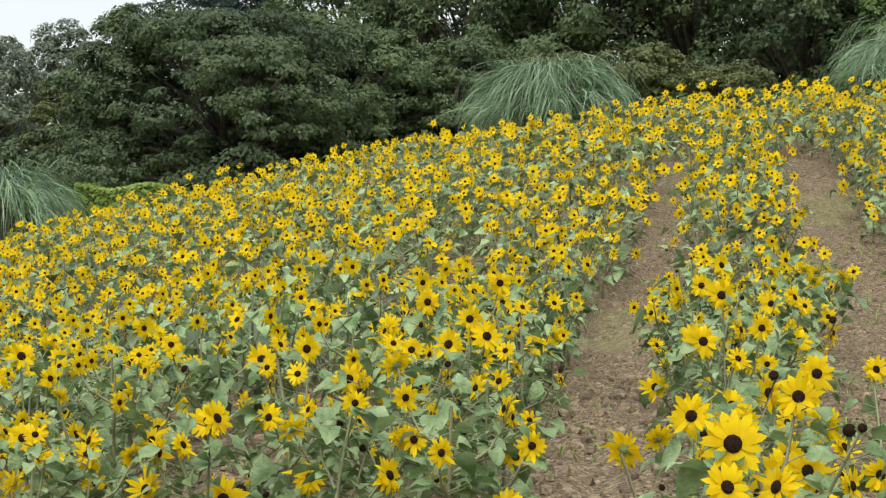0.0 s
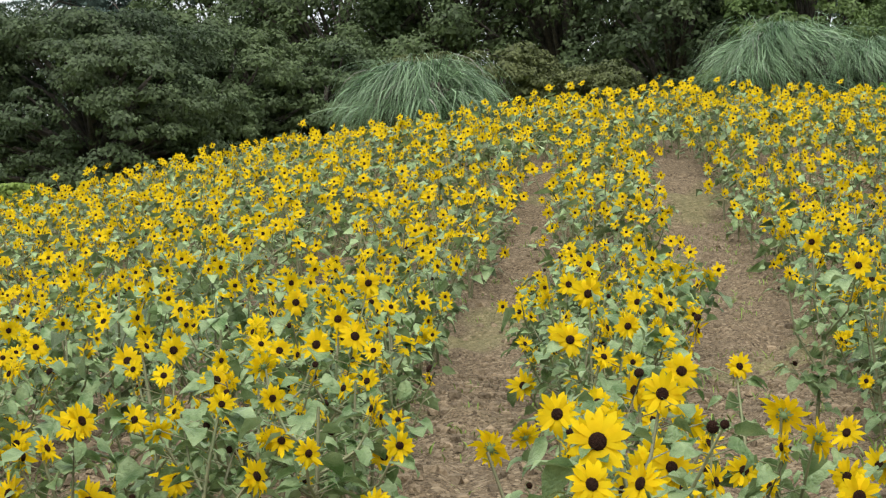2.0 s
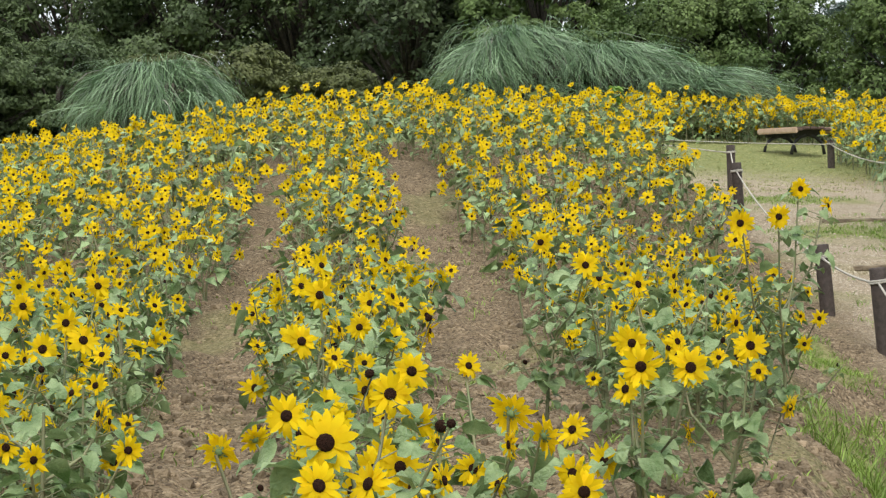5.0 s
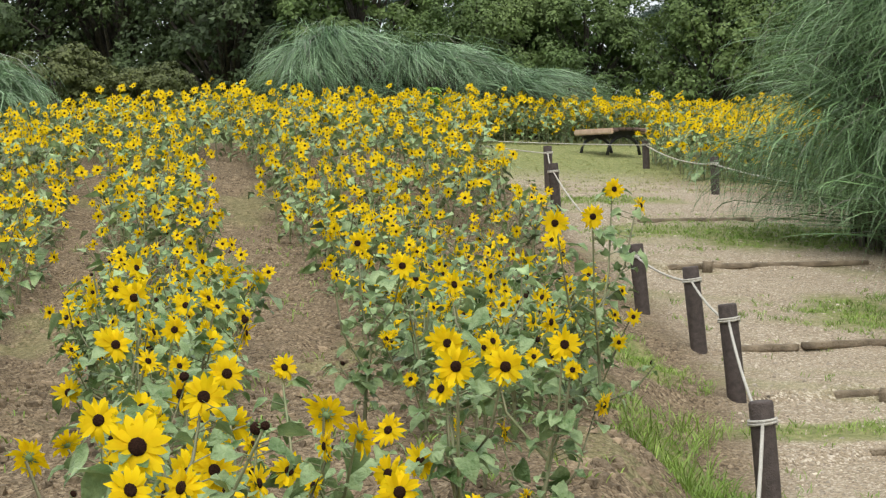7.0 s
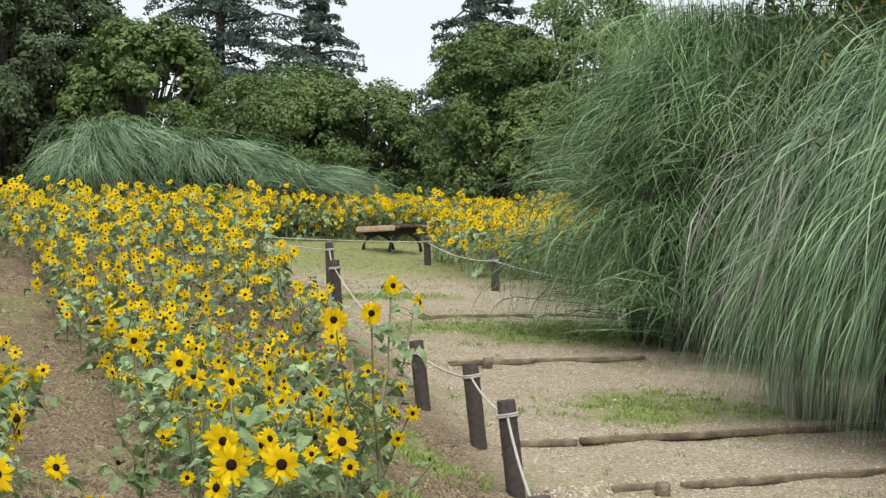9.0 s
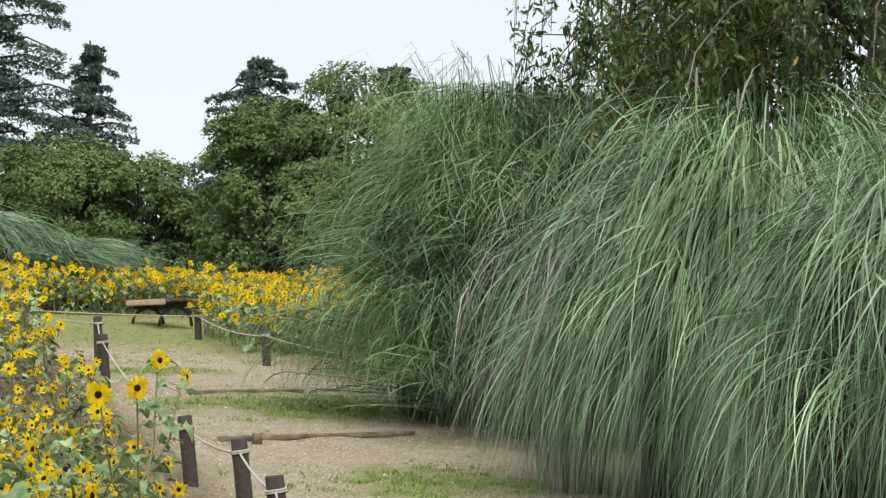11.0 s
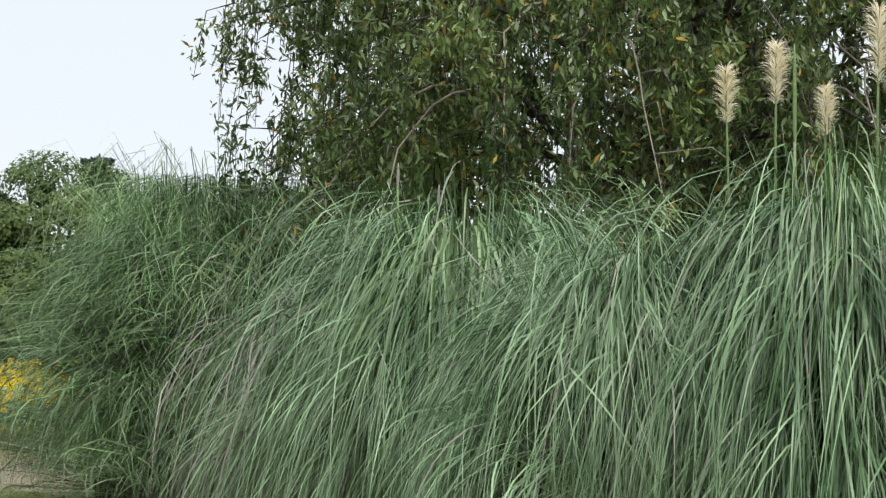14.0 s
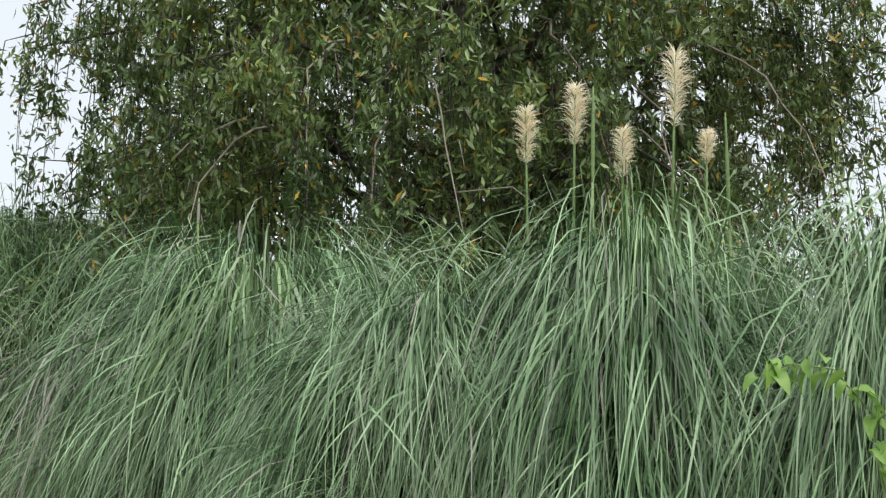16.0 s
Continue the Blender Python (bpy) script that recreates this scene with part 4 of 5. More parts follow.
def weeping_tree(x, y, z, tall, radius):
    """A weeping tree: arching limbs with hanging twigs hung with narrow leaves."""
    root = tagged(new("weeping_tree"), "large weeping tree with hanging narrow green leaves", "tree")
    root.matrix_basis = pose(x, y, z)
    pieces = [tube([np.array([0, 0, -0.2]), np.array([0.1, 0.1, 1.6]), np.array([0, 0, 3.2]), np.array([0.1, 0, tall * 0.85])], [0.32, 0.27, 0.2, 0.06], 10)]
    twigs, leaf_scale = [], []
    for i in range(330):
        a = i * 2.39996
        h = rng.random()
        full = radius * (1.0 if h < 0.55 else math.sqrt(max(0.08, 1 - ((h - 0.55) / 0.5) ** 2)))
        r_out = full * (rng.uniform(0.86, 1.0) if i % 3 else rng.uniform(0.3, 0.8))
        d = np.array([math.cos(a), math.sin(a), 0])
        end = d * r_out + np.array([0, 0, 1.5 + (tall - 1.7) * h])
        st = np.array([0, 0, min(tall * 0.8, 1.2 + 0.62 * end[2])])
        peak = st + (end - st) * 0.62 + np.array([0, 0, 0.55 + 0.25 * rng.random()])
        if i % 7 == 0:
            bow_a = [st + (peak - st) * q + rng.normal(size=3) * 0.09 * (q > 0) for q in (0, 0.3, 0.6, 0.85)] + [peak + (end - peak) * q for q in (0.2, 0.6, 1.0)]
            pieces.append(tube(bow_a, [0.055, 0.045, 0.036, 0.028, 0.02, 0.012, 0.006], 5))
        for j in range(13):
            q = rng.uniform(0.5, 1.0)
            p = peak + (end - peak) * (q - 0.5) * 2 + rng.normal(size=3) * np.array([0.2, 0.2, 0.18])
            low = max(0.5, p[2] - rng.uniform(0.3, 0.85))
            bow = rng.uniform(0.05, 0.28)
            leaf_scale.append(1.0 if i % 3 else 1.3)
            e = d + rng.normal(size=3) * 0.5
            twigs.append(np.stack([p, p + e * bow * 0.7 + np.array([0, 0, -0.08]), np.array([p[0] + e[0] * bow, p[1] + e[1] * bow, low])]))
    for i in range(11):
        a = radians(186 + 10 * i) + rng.normal() * 0.12
        d, side = np.array([math.cos(a), math.sin(a), 0]), np.array([-math.sin(a), math.cos(a), 0])
        z0, ln, drift = 3.3 + 0.35 * rng.normal(), radius * rng.uniform(0.98, 1.08), rng.normal() * 0.9
        bough = [d * ln * q + side * (drift * (q - 0.7) ** 2 * 3 + rng.normal() * 0.025) + np.array([0, 0, z0 + 0.6 * math.sin(q * 2.8) - 1.5 * q ** 6 + rng.normal() * 0.02]) for q in np.linspace(0.6, 1, 9)]
        stem = child("bare_bough", mesh_of("bare_bough", *tube(bough, np.linspace(0.014, 0.004, 9), 5), M_BOUGH), root, "pale bare drooping bough")
        if i % 3 != 1:
            for q in rng.uniform(4, 8, 26):
                k = min(int(q), 7)
                p = bough[k] + (bough[k + 1] - bough[k]) * (q - k) + rng.normal(size=3) * 0.05
                fall = np.array([rng.normal() * 0.06, rng.normal() * 0.06, -rng.uniform(0.25, 0.75)])
                twigs.append(np.stack([p, p + fall * 0.3 + d * 0.03, p + fall]))
                leaf_scale.append(0.95)
        for k in (3, 4, 5, 6, 7):
            p = bough[k]
            e = side * rng.normal() * 0.25 + d * 0.08
            twig = tube([p, p + e * 0.6 + np.array([0, 0, 0.03]), p + e + np.array([0, 0, -rng.uniform(0.15, 0.5)])], [0.006, 0.004, 0.002], 4)
            child("bare_twig", mesh_of("bare_twig", *twig, M_BOUGH), stem)
    child("trunk", mesh_of("trunk", *join(pieces), M_BARK), root)
    tagged(child("branchwork", mesh_of("branchwork", *join([tube(t, [0.008, 0.006, 0.003], 3, cap=False) for t in twigs]), M_BARK), root), kind="stuff")
    per = 50
    tw = np.array(twigs)
    q = np.clip(rng.random((len(tw), 5))[:, rng.integers(0, 5, per)] + rng.normal(size=(len(tw), per)) * 0.05, 0, 1)
    p = np.where(q[..., None] < 0.2, tw[:, None, 0] + (tw[:, None, 1] - tw[:, None, 0]) * (q[..., None] / 0.2), tw[:, None, 1] + (tw[:, None, 2] - tw[:, None, 1]) * ((q[..., None] - 0.2) / 0.8))
    p = p.reshape(-1, 3) + rng.normal(size=(len(tw) * per, 3)) * 0.05
    n = len(p)
    nor = rng.normal(size=(n, 3)) + np.array([0, 0, 0.5])
    ln = 0.089 * (0.6 + 0.8 * rng.random(n)) * np.repeat(leaf_scale, per)
    v, f = leaf_quads(p, nor, ln * 1.05, ln * 0.3, hang=np.array([0, 0, -0.8]) + rng.normal(size=(n, 3)) * 0.35)
    slot = (rng.random(n) < 0.035).astype(int)
    child("crown", mesh_of("crown", v, f, None, slots=[M_WEEP, M_YELLOWED], slot_of=slot), root)


M_BOUGH = material("pale_bough", (0.2, 0.17, 0.13), (0.32, 0.28, 0.23), 14, 0.8, 0.4, 90)
M_YELLOWED = leaf_material("yellowed_leaf", (0.35, 0.22, 0.03), (0.5, 0.33, 0.06), 0.3)
weeping_tree(12.85, 13.3, 0.9, 7.6, 4.05)

# ---------- the path: log steps, posts, ropes ----------


def on_ground(x, y):
    return float(surface_z(x, y))


def log_step(x0, y0, x1, y1, r, label, proud=-0.003):
    """A weathered timber laid across the path as a step edge, its top a little proud of the ground behind."""
    n, sides = 26, 12
    q = np.linspace(0, 1, n)
    x, y = x0 + (x1 - x0) * q, y0 + (y1 - y0) * q + 0.002 * np.sin(q * 5 + y0)
    ends = [float(ground_z(cx, cy + 0.09)) for cx, cy in ((x0, y0), (x1, y1))]
    top = ends[0] + (ends[1] - ends[0]) * q + proud + 0.001 * np.sin(q * 17 + x0)
    a = np.linspace(0, 2 * np.pi, sides, endpoint=False) + 0.13
    cy, cz = np.sign(np.cos(a)) * np.abs(np.cos(a)) ** 0.4, np.sign(np.sin(a)) * np.abs(np.sin(a)) ** 0.4
    rough = 1 + 0.02 * np.sin(q * 31 + y0)[:, None] * np.sin(3 * a)[None] + 0.025 * rng.normal(size=(n, sides))
    rough[0] *= 0.9
    rough[-1] *= 0.9
    v = np.stack([np.repeat(x[:, None], sides, 1), y[:, None] + cy[None] * r * 1.25 * rough, top[:, None] - r + cz[None] * r * rough], -1).reshape(-1, 3)
    i, j = np.meshgrid(np.arange(n - 1), np.arange(sides), indexing="ij")
    p0, p1 = i * sides + j, i * sides + (j + 1) % sides
    f = np.stack([p0, p0 + sides, p1 + sides, p1], -1).reshape(-1, 4)
    v = np.concatenate([v, v[:sides].mean(axis=0)[None], v[-sides:].mean(axis=0)[None]])
    k = np.arange(0, sides, 2)
    c0 = np.stack([np.full_like(k, len(v) - 2), k, k + 1, (k + 2) % sides], -1)
    c1 = np.stack([np.full_like(k, len(v) - 1), (k + 2) % sides, k + 1, k], -1) + np.array([[0, 1, 1, 1]]) * (n - 1) * sides
    return tagged(new("log_step", mesh_of("log_step", v, np.concatenate([f, c0, c1]), M_LOG)), label, "log step", "log steps on the path")


LOG_LABEL = "weathered brown timber edging a path step"
log_step(6.24, 14.72, 8.1, 14.89, 0.024, LOG_LABEL)
log_step(5.18, 11.12, 5.58, 11.15, 0.024, LOG_LABEL, -0.01)
log_step(5.62, 11.16, 8.0, 11.35, 0.024, LOG_LABEL)
log_step(5.05, 9.66, 5.42, 9.7, 0.024, LOG_LABEL)
log_step(5.5, 9.68, 8.1, 9.95, 0.024, LOG_LABEL)
log_step(4.62, 8.48, 5.9, 8.58, 0.024, LOG_LABEL)
log_step(7.42, 18.24, 8.7, 18.36, 0.034, LOG_LABEL)
log_step(7.9, 21.9, 9.4, 22.0, 0.024, LOG_LABEL, -0.004)


def peg(x, y, r, h):
    z = on_ground(x, y - 0.05)
    tagged(new("wooden_peg", mesh_of("wooden_peg", *tube([(x, y, z - 0.05), (x, y, z + h * 0.6), (x + 0.004, y, z + h)], [r, r, r * 0.93], 8), M_LOG)), "short round wooden peg holding a path log", "peg", "pegs of the log steps")


for px, py, r, h in ((5.32, 9.58, 0.045, 0.075), (4.72, 8.4, 0.048, 0.08), (6.55, 14.66, 0.045, 0.09), (7.0, 9.74, 0.05, 0.1)):
    peg(px, py, r, h)


def post_mesh(h):
    """A brown resin post: faint flutes, bevelled top."""
    rows = [(-0.12, 0.05), (h * 0.3, 0.05), (h * 0.65, 0.05), (h - 0.008, 0.0495), (h, 0.046)]
    sides = 16
    vs, fs = [], []
    for z, r in rows:
        for j in range(sides):
            a = 2 * math.pi * j / sides
            rr = r * (1 + 0.02 * math.sin(a * 8) + 0.015 * math.sin(a * 3 + z * 9))
            vs.append((rr * math.cos(a), rr * math.sin(a), z))
    for i in range(len(rows) - 1):
        for j in range(sides):
            fs.append((i * sides + j, i * sides + (j + 1) % sides, (i + 1) * sides + (j + 1) % sides, (i + 1) * sides + j))
    b = (len(rows) - 1) * sides
    vs.append((0, 0, h))
    for j in range(0, sides, 2):
        fs.append((b + j, b + j + 1, b + (j + 2) % sides, len(vs) - 1))
    return mesh_of("post", vs, fs, M_POST)


def ring_mesh():
    """Two turns of rope round a post."""
    pts = [(0.056 * math.cos(a), 0.056 * math.sin(a), 0.012 * (a / 6.283 - 0.5)) for a in np.linspace(0, 4 * math.pi, 40)]
    return mesh_of("rope_ring", *tube(pts, 0.0065, 6), M_ROPE)


RING = ring_mesh()
POSTS = [(2.4, 5.0, 0.5, -5), (3.53, 7.3, 0.475, -5), (4.47, 9.64, 0.49, -6), (4.91, 11.12, 0.5, -6), (5.17, 12.64, 0.47, -6), (6.64, 18.45, 0.52, -4),
         (7.72, 21.7, 0.53, -2), (5.95, 25.2, 0.5, 0), (9.63, 21.3, 0.44, -3), (10.7, 26.0, 0.42, -2), (5.6, 30.4, 0.45, 0), (9.75, 17.2, 0.44, -3)]
knots = []
for px, py, h, tip in POSTS:
    post = tagged(new("fence_post", post_mesh(h)), "round dark brown fence post wound with white rope", "fence post", "posts of the rope fence")
    turn = Matrix.Rotation(-math.atan2(px, py), 4, "Z") @ Matrix.Rotation(radians(tip), 4, "Y")
    post.matrix_basis = Matrix.Translation((px, py, on_ground(px, py))) @ turn
    ring = child("rope_ring", RING, post, "white rope wound round the post")
    ring.location = (0, 0, h - 0.09)
    knots.append(post.matrix_basis @ Vector((0, -0.056, h - 0.09)))


def rope(a, b, sag, r=0.0075):
    n = 14
    pts = [tuple(a + (b - a) * (i / (n - 1)) - Vector((0, 0, sag * 4 * (i / (n - 1)) * (1 - i / (n - 1))))) for i in range(n)]
    tagged(new("rope", mesh_of("rope", *tube(pts, r, 6), M_ROPE)), "white rope slung between fence posts", "rope", "ropes of the fence")


for i, j, sag in ((0, 1, 0.05), (1, 2, 0.05), (2, 3, 0.03), (3, 4, 0.03), (4, 5, 0.1), (5, 6, 0.05), (6, 7, 0.06), (8, 9, 0.07), (9, 10, 0.1), (8, 11, 0.06)):
    rope(knots[i], knots[j], sag)

# ---------- bench ----------


def bar(x0, x1, y0, y1, z0, z1, bevel=0.008):
    """A rounded bar between two corners, as quads."""
    bm = bmesh.new()
    bmesh.ops.create_cube(bm, size=1.0, matrix=Matrix.LocRotScale(((x0 + x1) / 2, (y0 + y1) / 2, (z0 + z1) / 2), None, (x1 - x0, y1 - y0, z1 - z0)))
    bmesh.ops.bevel(bm, geom=bm.edges[:], offset=bevel, segments=2, affect="EDGES")
    return bm


def part(name, bm, mat, parent, label=""):
    me = bpy.data.meshes.new(name)
    bm.to_mesh(me)
    bm.free()
    me.materials.append(mat)
    return child(name, me, parent, label)


def bench(x, y, turn):
    root = tagged(new("park_bench"), "backless park bench with dark slats, pinkish rails, iron legs", "bench")
    root.matrix_basis = pose(x, y, on_ground(x, y), 0, 0, turn)
    length, seat = 1.6, 0.42
    for i, cx in enumerate((-0.225, -0.115, -0.0, 0.115, 0.225)):
        drop = 0.02 if abs(cx) > 0.2 else 0.0
        part("slat", bar(cx - 0.052, cx + 0.052, -length / 2, length / 2, seat - 0.045 - drop, seat - drop, 0.014), M_BENCH_DARK, root)
    for s in (-1, 1):
        part("edge_rail", bar(s * 0.275 - 0.02, s * 0.275 + 0.02, -length / 2, length / 2, seat - 0.1, seat - 0.008, 0.018), M_BENCH_WOOD, root, "rounded wooden edge rail")
    for fy in (-0.56, 0.56):
        part("cross_frame", bar(-0.25, 0.25, fy - 0.025, fy + 0.025, seat - 0.15, seat - 0.047, 0.012), M_IRON, root, "black iron cross frame")
        for s in (-1, 1):
            pts = [(s * 0.04, fy, seat - 0.13), (s * 0.13, fy, seat - 0.16), (s * 0.2, fy, seat - 0.22), (s * 0.245, fy, seat - 0.3), (s * 0.27, fy, 0.0)]
            child("leg", mesh_of("leg", *tube(pts, [0.034, 0.03, 0.026, 0.024, 0.03], 8), M_IRON), root, "curved black iron leg")
    return root


bench(11.4, 29.2, 1)

# ---------- plumes, vine ----------


def plume(x, y, foot, top, fluff, lean):
    """A pampas flower stalk with a feathery cream plume."""
    root = tagged(new("pampas_plume"), "feathery cream pampas plume on a green stalk", "plume", "pampas plumes")
    root.matrix_basis = pose(x, y, foot)
    tall = top - foot
    low = tall - fluff
    spine = [np.array([lean * (q ** 3), 0, tall * q]) for q in np.linspace(0, 1, 8)]
    child("stalk", mesh_of("stalk", *tube(spine, np.linspace(0.02, 0.005, 8), 5), M_CALYX), root, "pale green stalk")
    n = 430
    q = rng.random(n) ** 0.9
    at = np.stack([lean * ((low + fluff * q) / tall) ** 3, np.zeros(n), low + fluff * q], -1)
    az = np.where(rng.random(n) < 0.68, radians(135), radians(-45)) + rng.normal(size=n) * 0.75
    ln = (0.03 + fluff * 0.25 * np.sin(np.pi * (0.1 + 0.75 * q)) ** 0.8) * (0.6 + 0.6 * rng.random(n))
    v, f = strips(at, az, ln, 0.3 + 0.5 * rng.random(n), 0.9 + 1.3 * rng.random(n), 1.3, np.full(n, 0.0048), 4, 0.4)
    child("plume_head", mesh_of("plume_head", v, f, M_PLUME), root)


PLUME_D = 10.9
for deg, top_s, fluff, lean in ((46.1, 0.183, 0.3, -0.02), (47.3, 0.195, 0.33, 0.05), (48.7, 0.173, 0.27, 0.04), (50.1, 0.212, 0.42, 0.08), (51.1, 0.171, 0.18, 0.04)):
    px, py = by_bearing(deg, PLUME_D)
    plume(px, py, on_ground(px, py), 1.5 + top_s * PLUME_D, fluff, lean)


def young_spike(deg, dist, top_s, length, mat, label):
    """A flower stalk whose narrow head is still closed."""
    x, y = by_bearing(deg, dist)
    foot = on_ground(x, y)
    tall = 1.5 + top_s * dist - foot
    root = tagged(new("pampas_flower_spike"), label, "flower spike", "young pampas spikes")
    root.matrix_basis = pose(x, y, foot, rng.normal() * 1.5, rng.normal() * 1.5)
    child("stalk", mesh_of("stalk", *tube([(0, 0, 0), (0.01, 0, tall * 0.5), (0.02, 0, tall - length * 0.9)], [0.012, 0.01, 0.008], 6), M_CALYX), root, "pale green stalk")
    q = np.linspace(0, 1, 7)
    pts = [(0.02 + 0.01 * u, 0, tall - length + length * u) for u in q]
    child("spike_head", mesh_of("spike_head", *tube(pts, 0.003 + 0.008 * np.sin(np.pi * (0.12 + 0.86 * q)), 8), mat), root)


PINK, GREEN = "narrow closed pinkish pampas flower spike", "tall closed green pampas flower spike"
for deg, dist, top_s, length in ((36.75, 13.2, 0.138, 0.17), (37.75, 13.2, 0.127, 0.16)):
    young_spike(deg, dist, top_s, length, M_PAMPAS_DRY, PINK)
for deg, dist, top_s, length in ((47.85, 10.6, 0.2, 0.6), (52.2, 10.8, 0.18, 0.7)):
    young_spike(deg, dist, top_s, length, M_CALYX, GREEN)


def leafy_weed(x, y, tall):
    """A bright green leafy weed that stands over the flowers."""
    root = tagged(new("leafy_weed"), "bright green leafy weed standing among sunflowers", "weed")
    root.matrix_basis = pose(x, y, on_ground(x, y))
    child("stem", mesh_of("stem", *tube([(0, 0, 0), (0.02, 0, tall * 0.5), (0.03, 0, tall)], [0.008, 0.006, 0.003], 5), M_CALYX), root)
    r = random.Random(8)
    for i in range(34):
        h = tall * (0.55 + 0.45 * r.random())
        v, f = heart_leaf(r.uniform(0.07, 0.13), r.uniform(0.1, 0.7))
        child("leaf", mesh_of("leaf", place_leaf(v * np.array([1, 0.6, 1]), np.array([0.03, 0, h]), r.uniform(0, 6.28), r.uniform(-0.3, 0.7), r.gauss(0, 0.3)), f, M_VINE), root)


def vine():
    """A leafy green vine that hangs over the grass."""
    root = tagged(new("climbing_vine"), "bright green leafy vine trailing over pampas grass", "vine")
    x0, y0 = by_bearing(53.0, 8.3)
    side = np.array([math.cos(radians(53)), -math.sin(radians(53)), 0])
    pts = [np.array([x0, y0, 0]) + side * s + np.array([0, 0, z]) for s, z in ((0.5, 0.1), (0.48, 1.1), (0.41, 1.5), (0.38, 1.75), (0.23, 1.93), (0.06, 1.95), (-0.06, 1.9))]
    child("stem", mesh_of("stem", *tube(pts, [0.008, 0.007, 0.006, 0.005, 0.004, 0.003, 0.002], 5), M_CALYX), root)
    r = random.Random(5)
    for i in range(34):
        q = r.uniform(2.0, 6.0)
        k = min(int(q), 5)
        at = pts[k] + (pts[k + 1] - pts[k]) * (q - k) + np.array([r.gauss(0, 0.03), r.gauss(0, 0.03), r.gauss(0, 0.02)])
        v, f = heart_leaf(r.uniform(0.07, 0.115), r.uniform(0.3, 1.0))
        v = v * np.array([1, 0.62, 1])
        child("leaf", mesh_of("leaf", place_leaf(v, at, r.uniform(2.2, 6.0), r.uniform(-0.9, 0.1), r.gauss(0, 0.4)), f, M_VINE), root)


vine()
leafy_weed(5.86, 20.2, 0.62)

# ---------- hedge ----------


def hedge(deg, dist, wide, tall):
    x, y = by_bearing(deg, dist)
    n = 9000
    p = rng.uniform(-1, 1, (n, 3))
    d = np.abs(p).max(axis=1, keepdims=True)
    p = p / d * (1 - 0.12 * rng.random((n, 1)))
    nor = p + rng.normal(size=(n, 3)) * 0.4
    p = p * np.array([wide / 2, 0.5, tall / 2]) + np.array([0, 0, tall / 2])
    p[:, 2] += 0.05 * np.sin(p[:, 0] * 5)
    ln = 0.09 * (0.7 + 0.6 * rng.random(n))
    ob = tagged(new("hedge", mesh_of("hedge", *leaf_quads(p, nor, ln, ln * 0.6), M_HEDGE)), "low clipped bright green hedge below the trees", "hedge")
    ob.matrix_basis = pose(x, y, on_ground(x, y) - 0.05)


M_HEDGE = leaf_material("hedge_leaf", (0.13, 0.2, 0.035), (0.21, 0.29, 0.06))
hx, hy = by_bearing(-8.9, 33)
hedge(-8.9, 33, 1.7, max(0.4, 1.27 - on_ground(hx, hy)))

# ---------- loose cover: clods, pebbles, turf, weeds ----------


def lumps(name, pts, sizes, mat, label, flat=0.6):
    """Many small uneven stones or clods, half sunk in the ground, in one mesh."""
    n = len(pts)
    a = np.arange(5) * 2 * np.pi / 5
    low = np.stack([np.cos(a), np.sin(a), np.full(5, -0.5)], -1)
    high = np.stack([0.74 * np.cos(a + 0.6), 0.74 * np.sin(a + 0.6), np.full(5, 0.62)], -1)
    base = np.concatenate([low, high, [[0, 0, 0.95]]])
    v = base[None] * (sizes[:, None, None] * (0.75 + 0.5 * rng.random((n, 11, 1)))) * np.stack([0.75 + 0.6 * rng.random(n), np.ones(n), flat * (0.7 + 0.6 * rng.random(n))], -1)[:, None]
    t = rng.uniform(0, 6.28, n)
    c, s = np.cos(t)[:, None], np.sin(t)[:, None]
    v = np.stack([v[..., 0] * c - v[..., 1] * s, v[..., 0] * s + v[..., 1] * c, v[..., 2]], -1) + pts[:, None]
    tri = [(i, (i + 1) % 5, 5 + i) for i in range(5)] + [((i + 1) % 5, 5 + (i + 1) % 5, 5 + i) for i in range(5)] + [(5 + i, 5 + (i + 1) % 5, 10) for i in range(5)]
    f = (np.arange(n)[:, None, None] * 11 + np.array(tri)[None]).reshape(-1, 3)
    return tagged(new(name, mesh_of(name, v.reshape(-1, 3), f, mat, smooth=False)), label, name.replace("_", " "), kind="stuff")


def scatter(n, x0, x1, y0, y1, keep):
    x, y = rng.uniform(x0, x1, n), y0 + (y1 - y0) * rng.random(n) ** 1.3
    k = keep(x, y)
    x, y = x[k], y[k]
    return np.stack([x, y, surface_z(x, y)], -1)


def bare(x, y):
    return (x < fence_x(y) + 0.2) & (np.abs(x) < 0.27 * y + 1)


def in_aisle(x, y):
    k = np.zeros(len(x), dtype=bool)
    for i in (0, 1, 2, 3):
        k |= np.abs(x - aisle_x(i, y)) < 0.5
    k |= (x > fence_x(y) - 0.8) & (y < 13)
    return k & bare(x, y)


clods = np.concatenate([scatter(15000, -1, 5, 5.0, 10.5, in_aisle), scatter(4500, -2, 5, 8.0, 16, in_aisle)])
lumps("soil_clods", clods, 0.005 + 0.03 * rng.random(len(clods)) ** 4, M_CLOD, "small crumbly brown soil clods", 0.75)
stones = scatter(10000, 3, 9, 6.5, 22, lambda x, y: (x > fence_x(y) + 0.1) & (x < 8.4))
lumps("path_gravel", stones, 0.004 + 0.013 * rng.random(len(stones)) ** 4, M_PEBBLE, "pale gravel scattered over the path", 0.7)


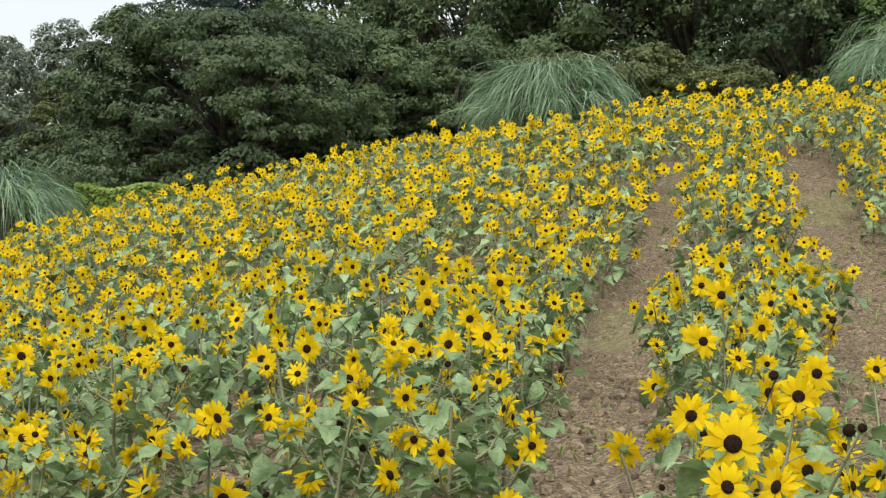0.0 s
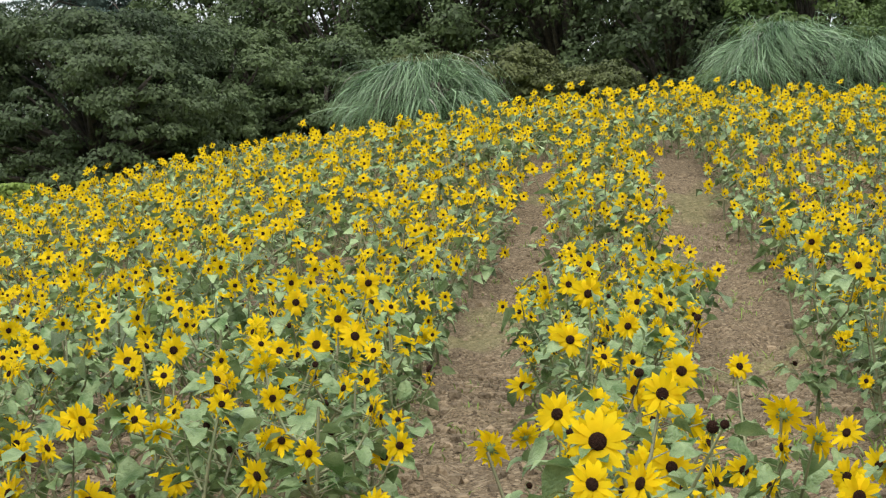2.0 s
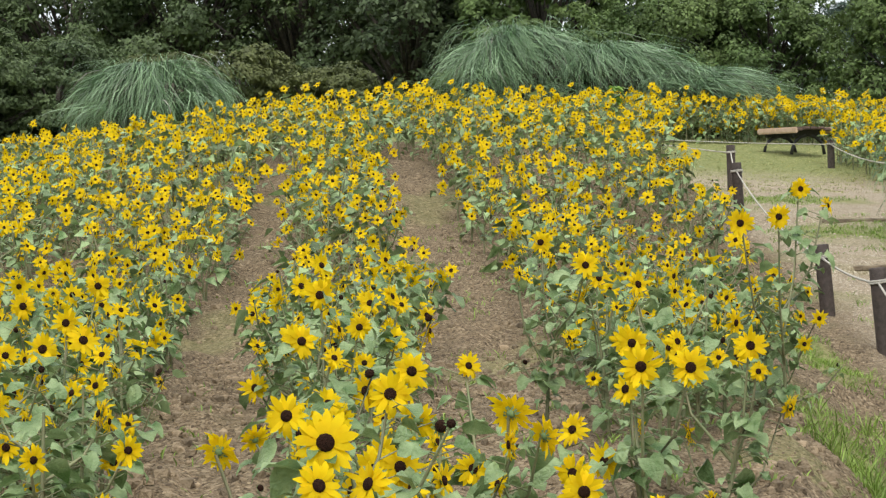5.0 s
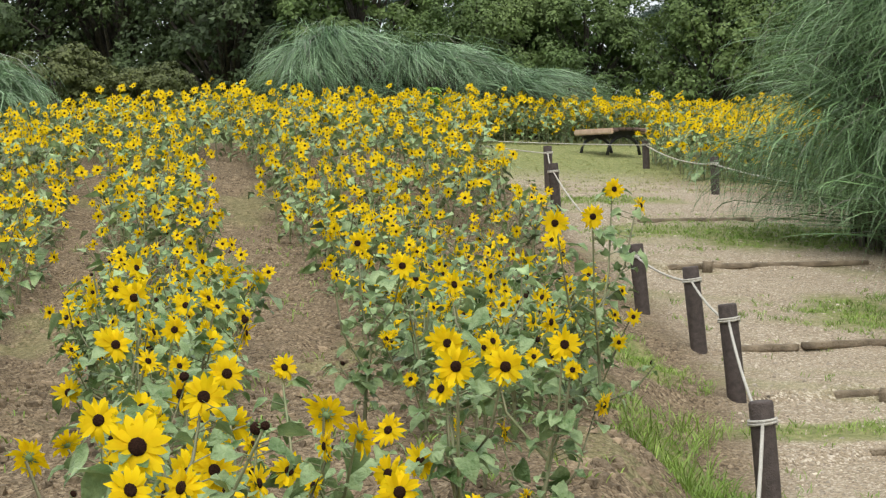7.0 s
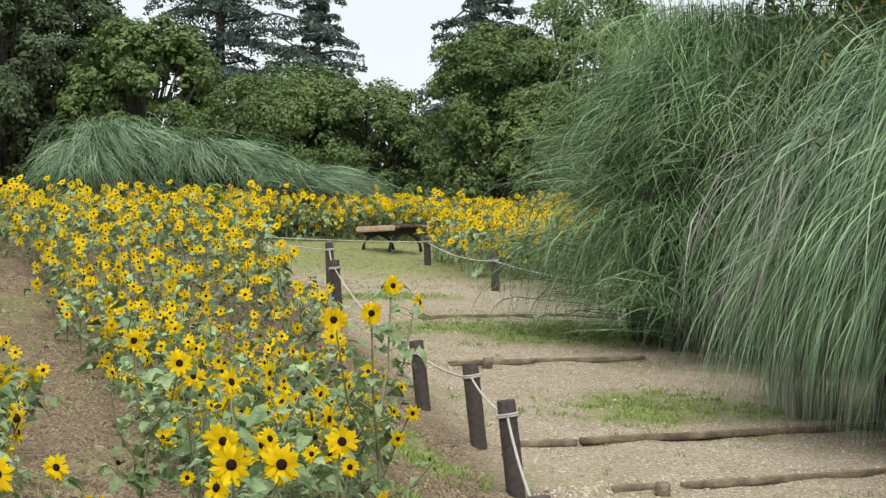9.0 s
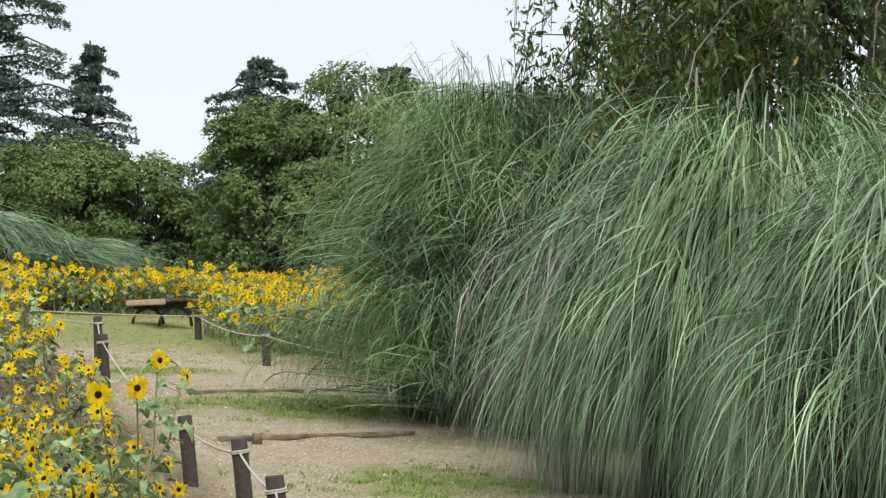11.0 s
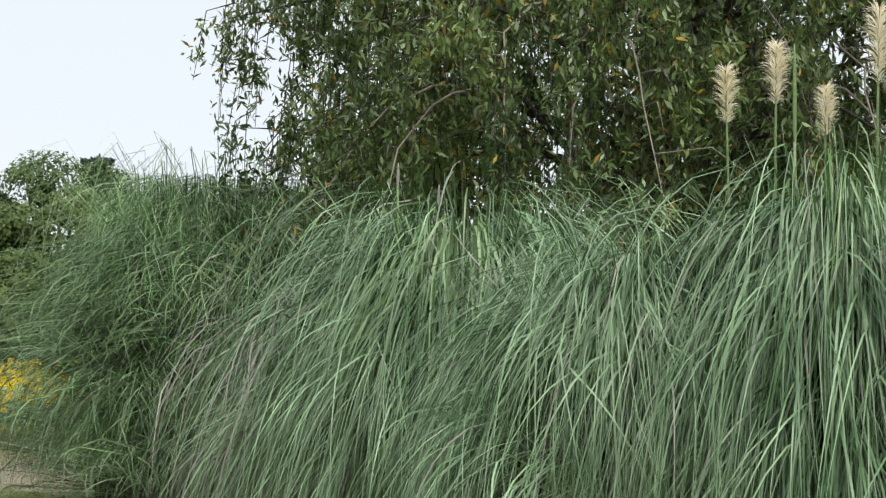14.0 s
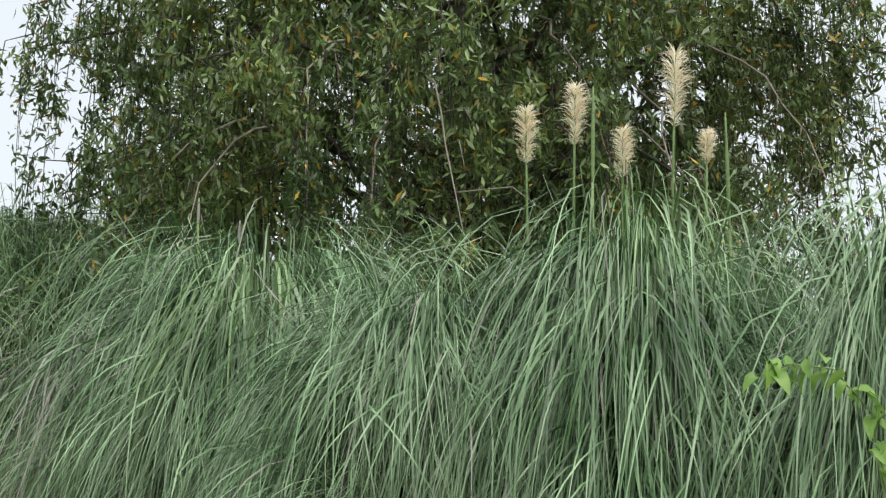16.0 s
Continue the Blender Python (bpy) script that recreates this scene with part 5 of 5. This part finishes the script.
def turf(name, pts, tall, label, per=7, width=0.005, mat=None):
    """Tufts of short grass blades in one mesh."""
    root = np.repeat(pts, per, axis=0)
    n = len(root)
    root = root + np.concatenate([rng.normal(size=(n, 2)) * 0.025, np.full((n, 1), -0.005)], 1)
    v, f = strips(root, rng.uniform(0, 6.28, n), tall * (0.5 + 0.8 * rng.random(n)), 0.1 + 0.5 * rng.random(n), 0.8 + 1.0 * rng.random(n), 1.5, np.full(n, width), 3)
    return tagged(new(name, mesh_of(name, v, f, mat or M_GRASS)), label, "grass", kind="stuff")


def in_turf(x, y):
    k = np.zeros(len(x), dtype=bool)
    for cx, cy, rx, ry in TURF:
        k |= np.hypot((x - cx) / rx, (y - cy) / ry) + 0.2 * rng.normal(size=len(x)) + 0.3 * np.sin(x * 4.3 + np.sin(y * 3)) * np.sin(y * 3.7) < 0.9
    return k


turf("path_turf", scatter(24000, 2.8, 10, 5.8, 22.5, in_turf), 0.045, "short patchy green turf on the path", 8)
turf("bank_grass", scatter(560, 3.0, 4.4, 6.4, 9.6, lambda x, y: np.hypot((x - 3.36 - 0.42 * (y - 7.9)) / 0.26, (y - 7.9) / 1.35) + 0.55 * np.sin(7 * x + 2) * np.sin(4.4 * y + 1) < 0.85), 0.15, "long bright green grass on the bank", 9, 0.0045)
turf("bank_weeds", scatter(2600, 2.8, 6.2, 6.4, 14, lambda x, y: (np.abs(x - fence_x(y) + 0.1) < 0.42) & (np.sin(5.1 * x + 1.3 * np.sin(3 * y)) * np.sin(3.3 * y) + 0.25 * rng.normal(size=len(x)) > 0.42)), 0.055, "small weeds and grass tufts along the fence", 6, 0.005)
turf("far_turf", scatter(4200, 6.5, 16, 21.5, 32, lambda x, y: (x > fence_x(y) + 0.2) & (x < 12.5)), 0.028, "thin yellowish turf round the bench", 5, 0.008, M_DRY_TURF)
turf("aisle_weeds", scatter(1500, -3, 5, 5, 16, bare), 0.05, "sparse small green weeds in the soil", 5, 0.006)
turf("path_weeds", scatter(380, 4, 10, 7, 23, lambda x, y: (x > fence_x(y) + 0.15) & (x < 9.2)), 0.04, "scattered small weeds and grass tufts on the path", 6, 0.006)
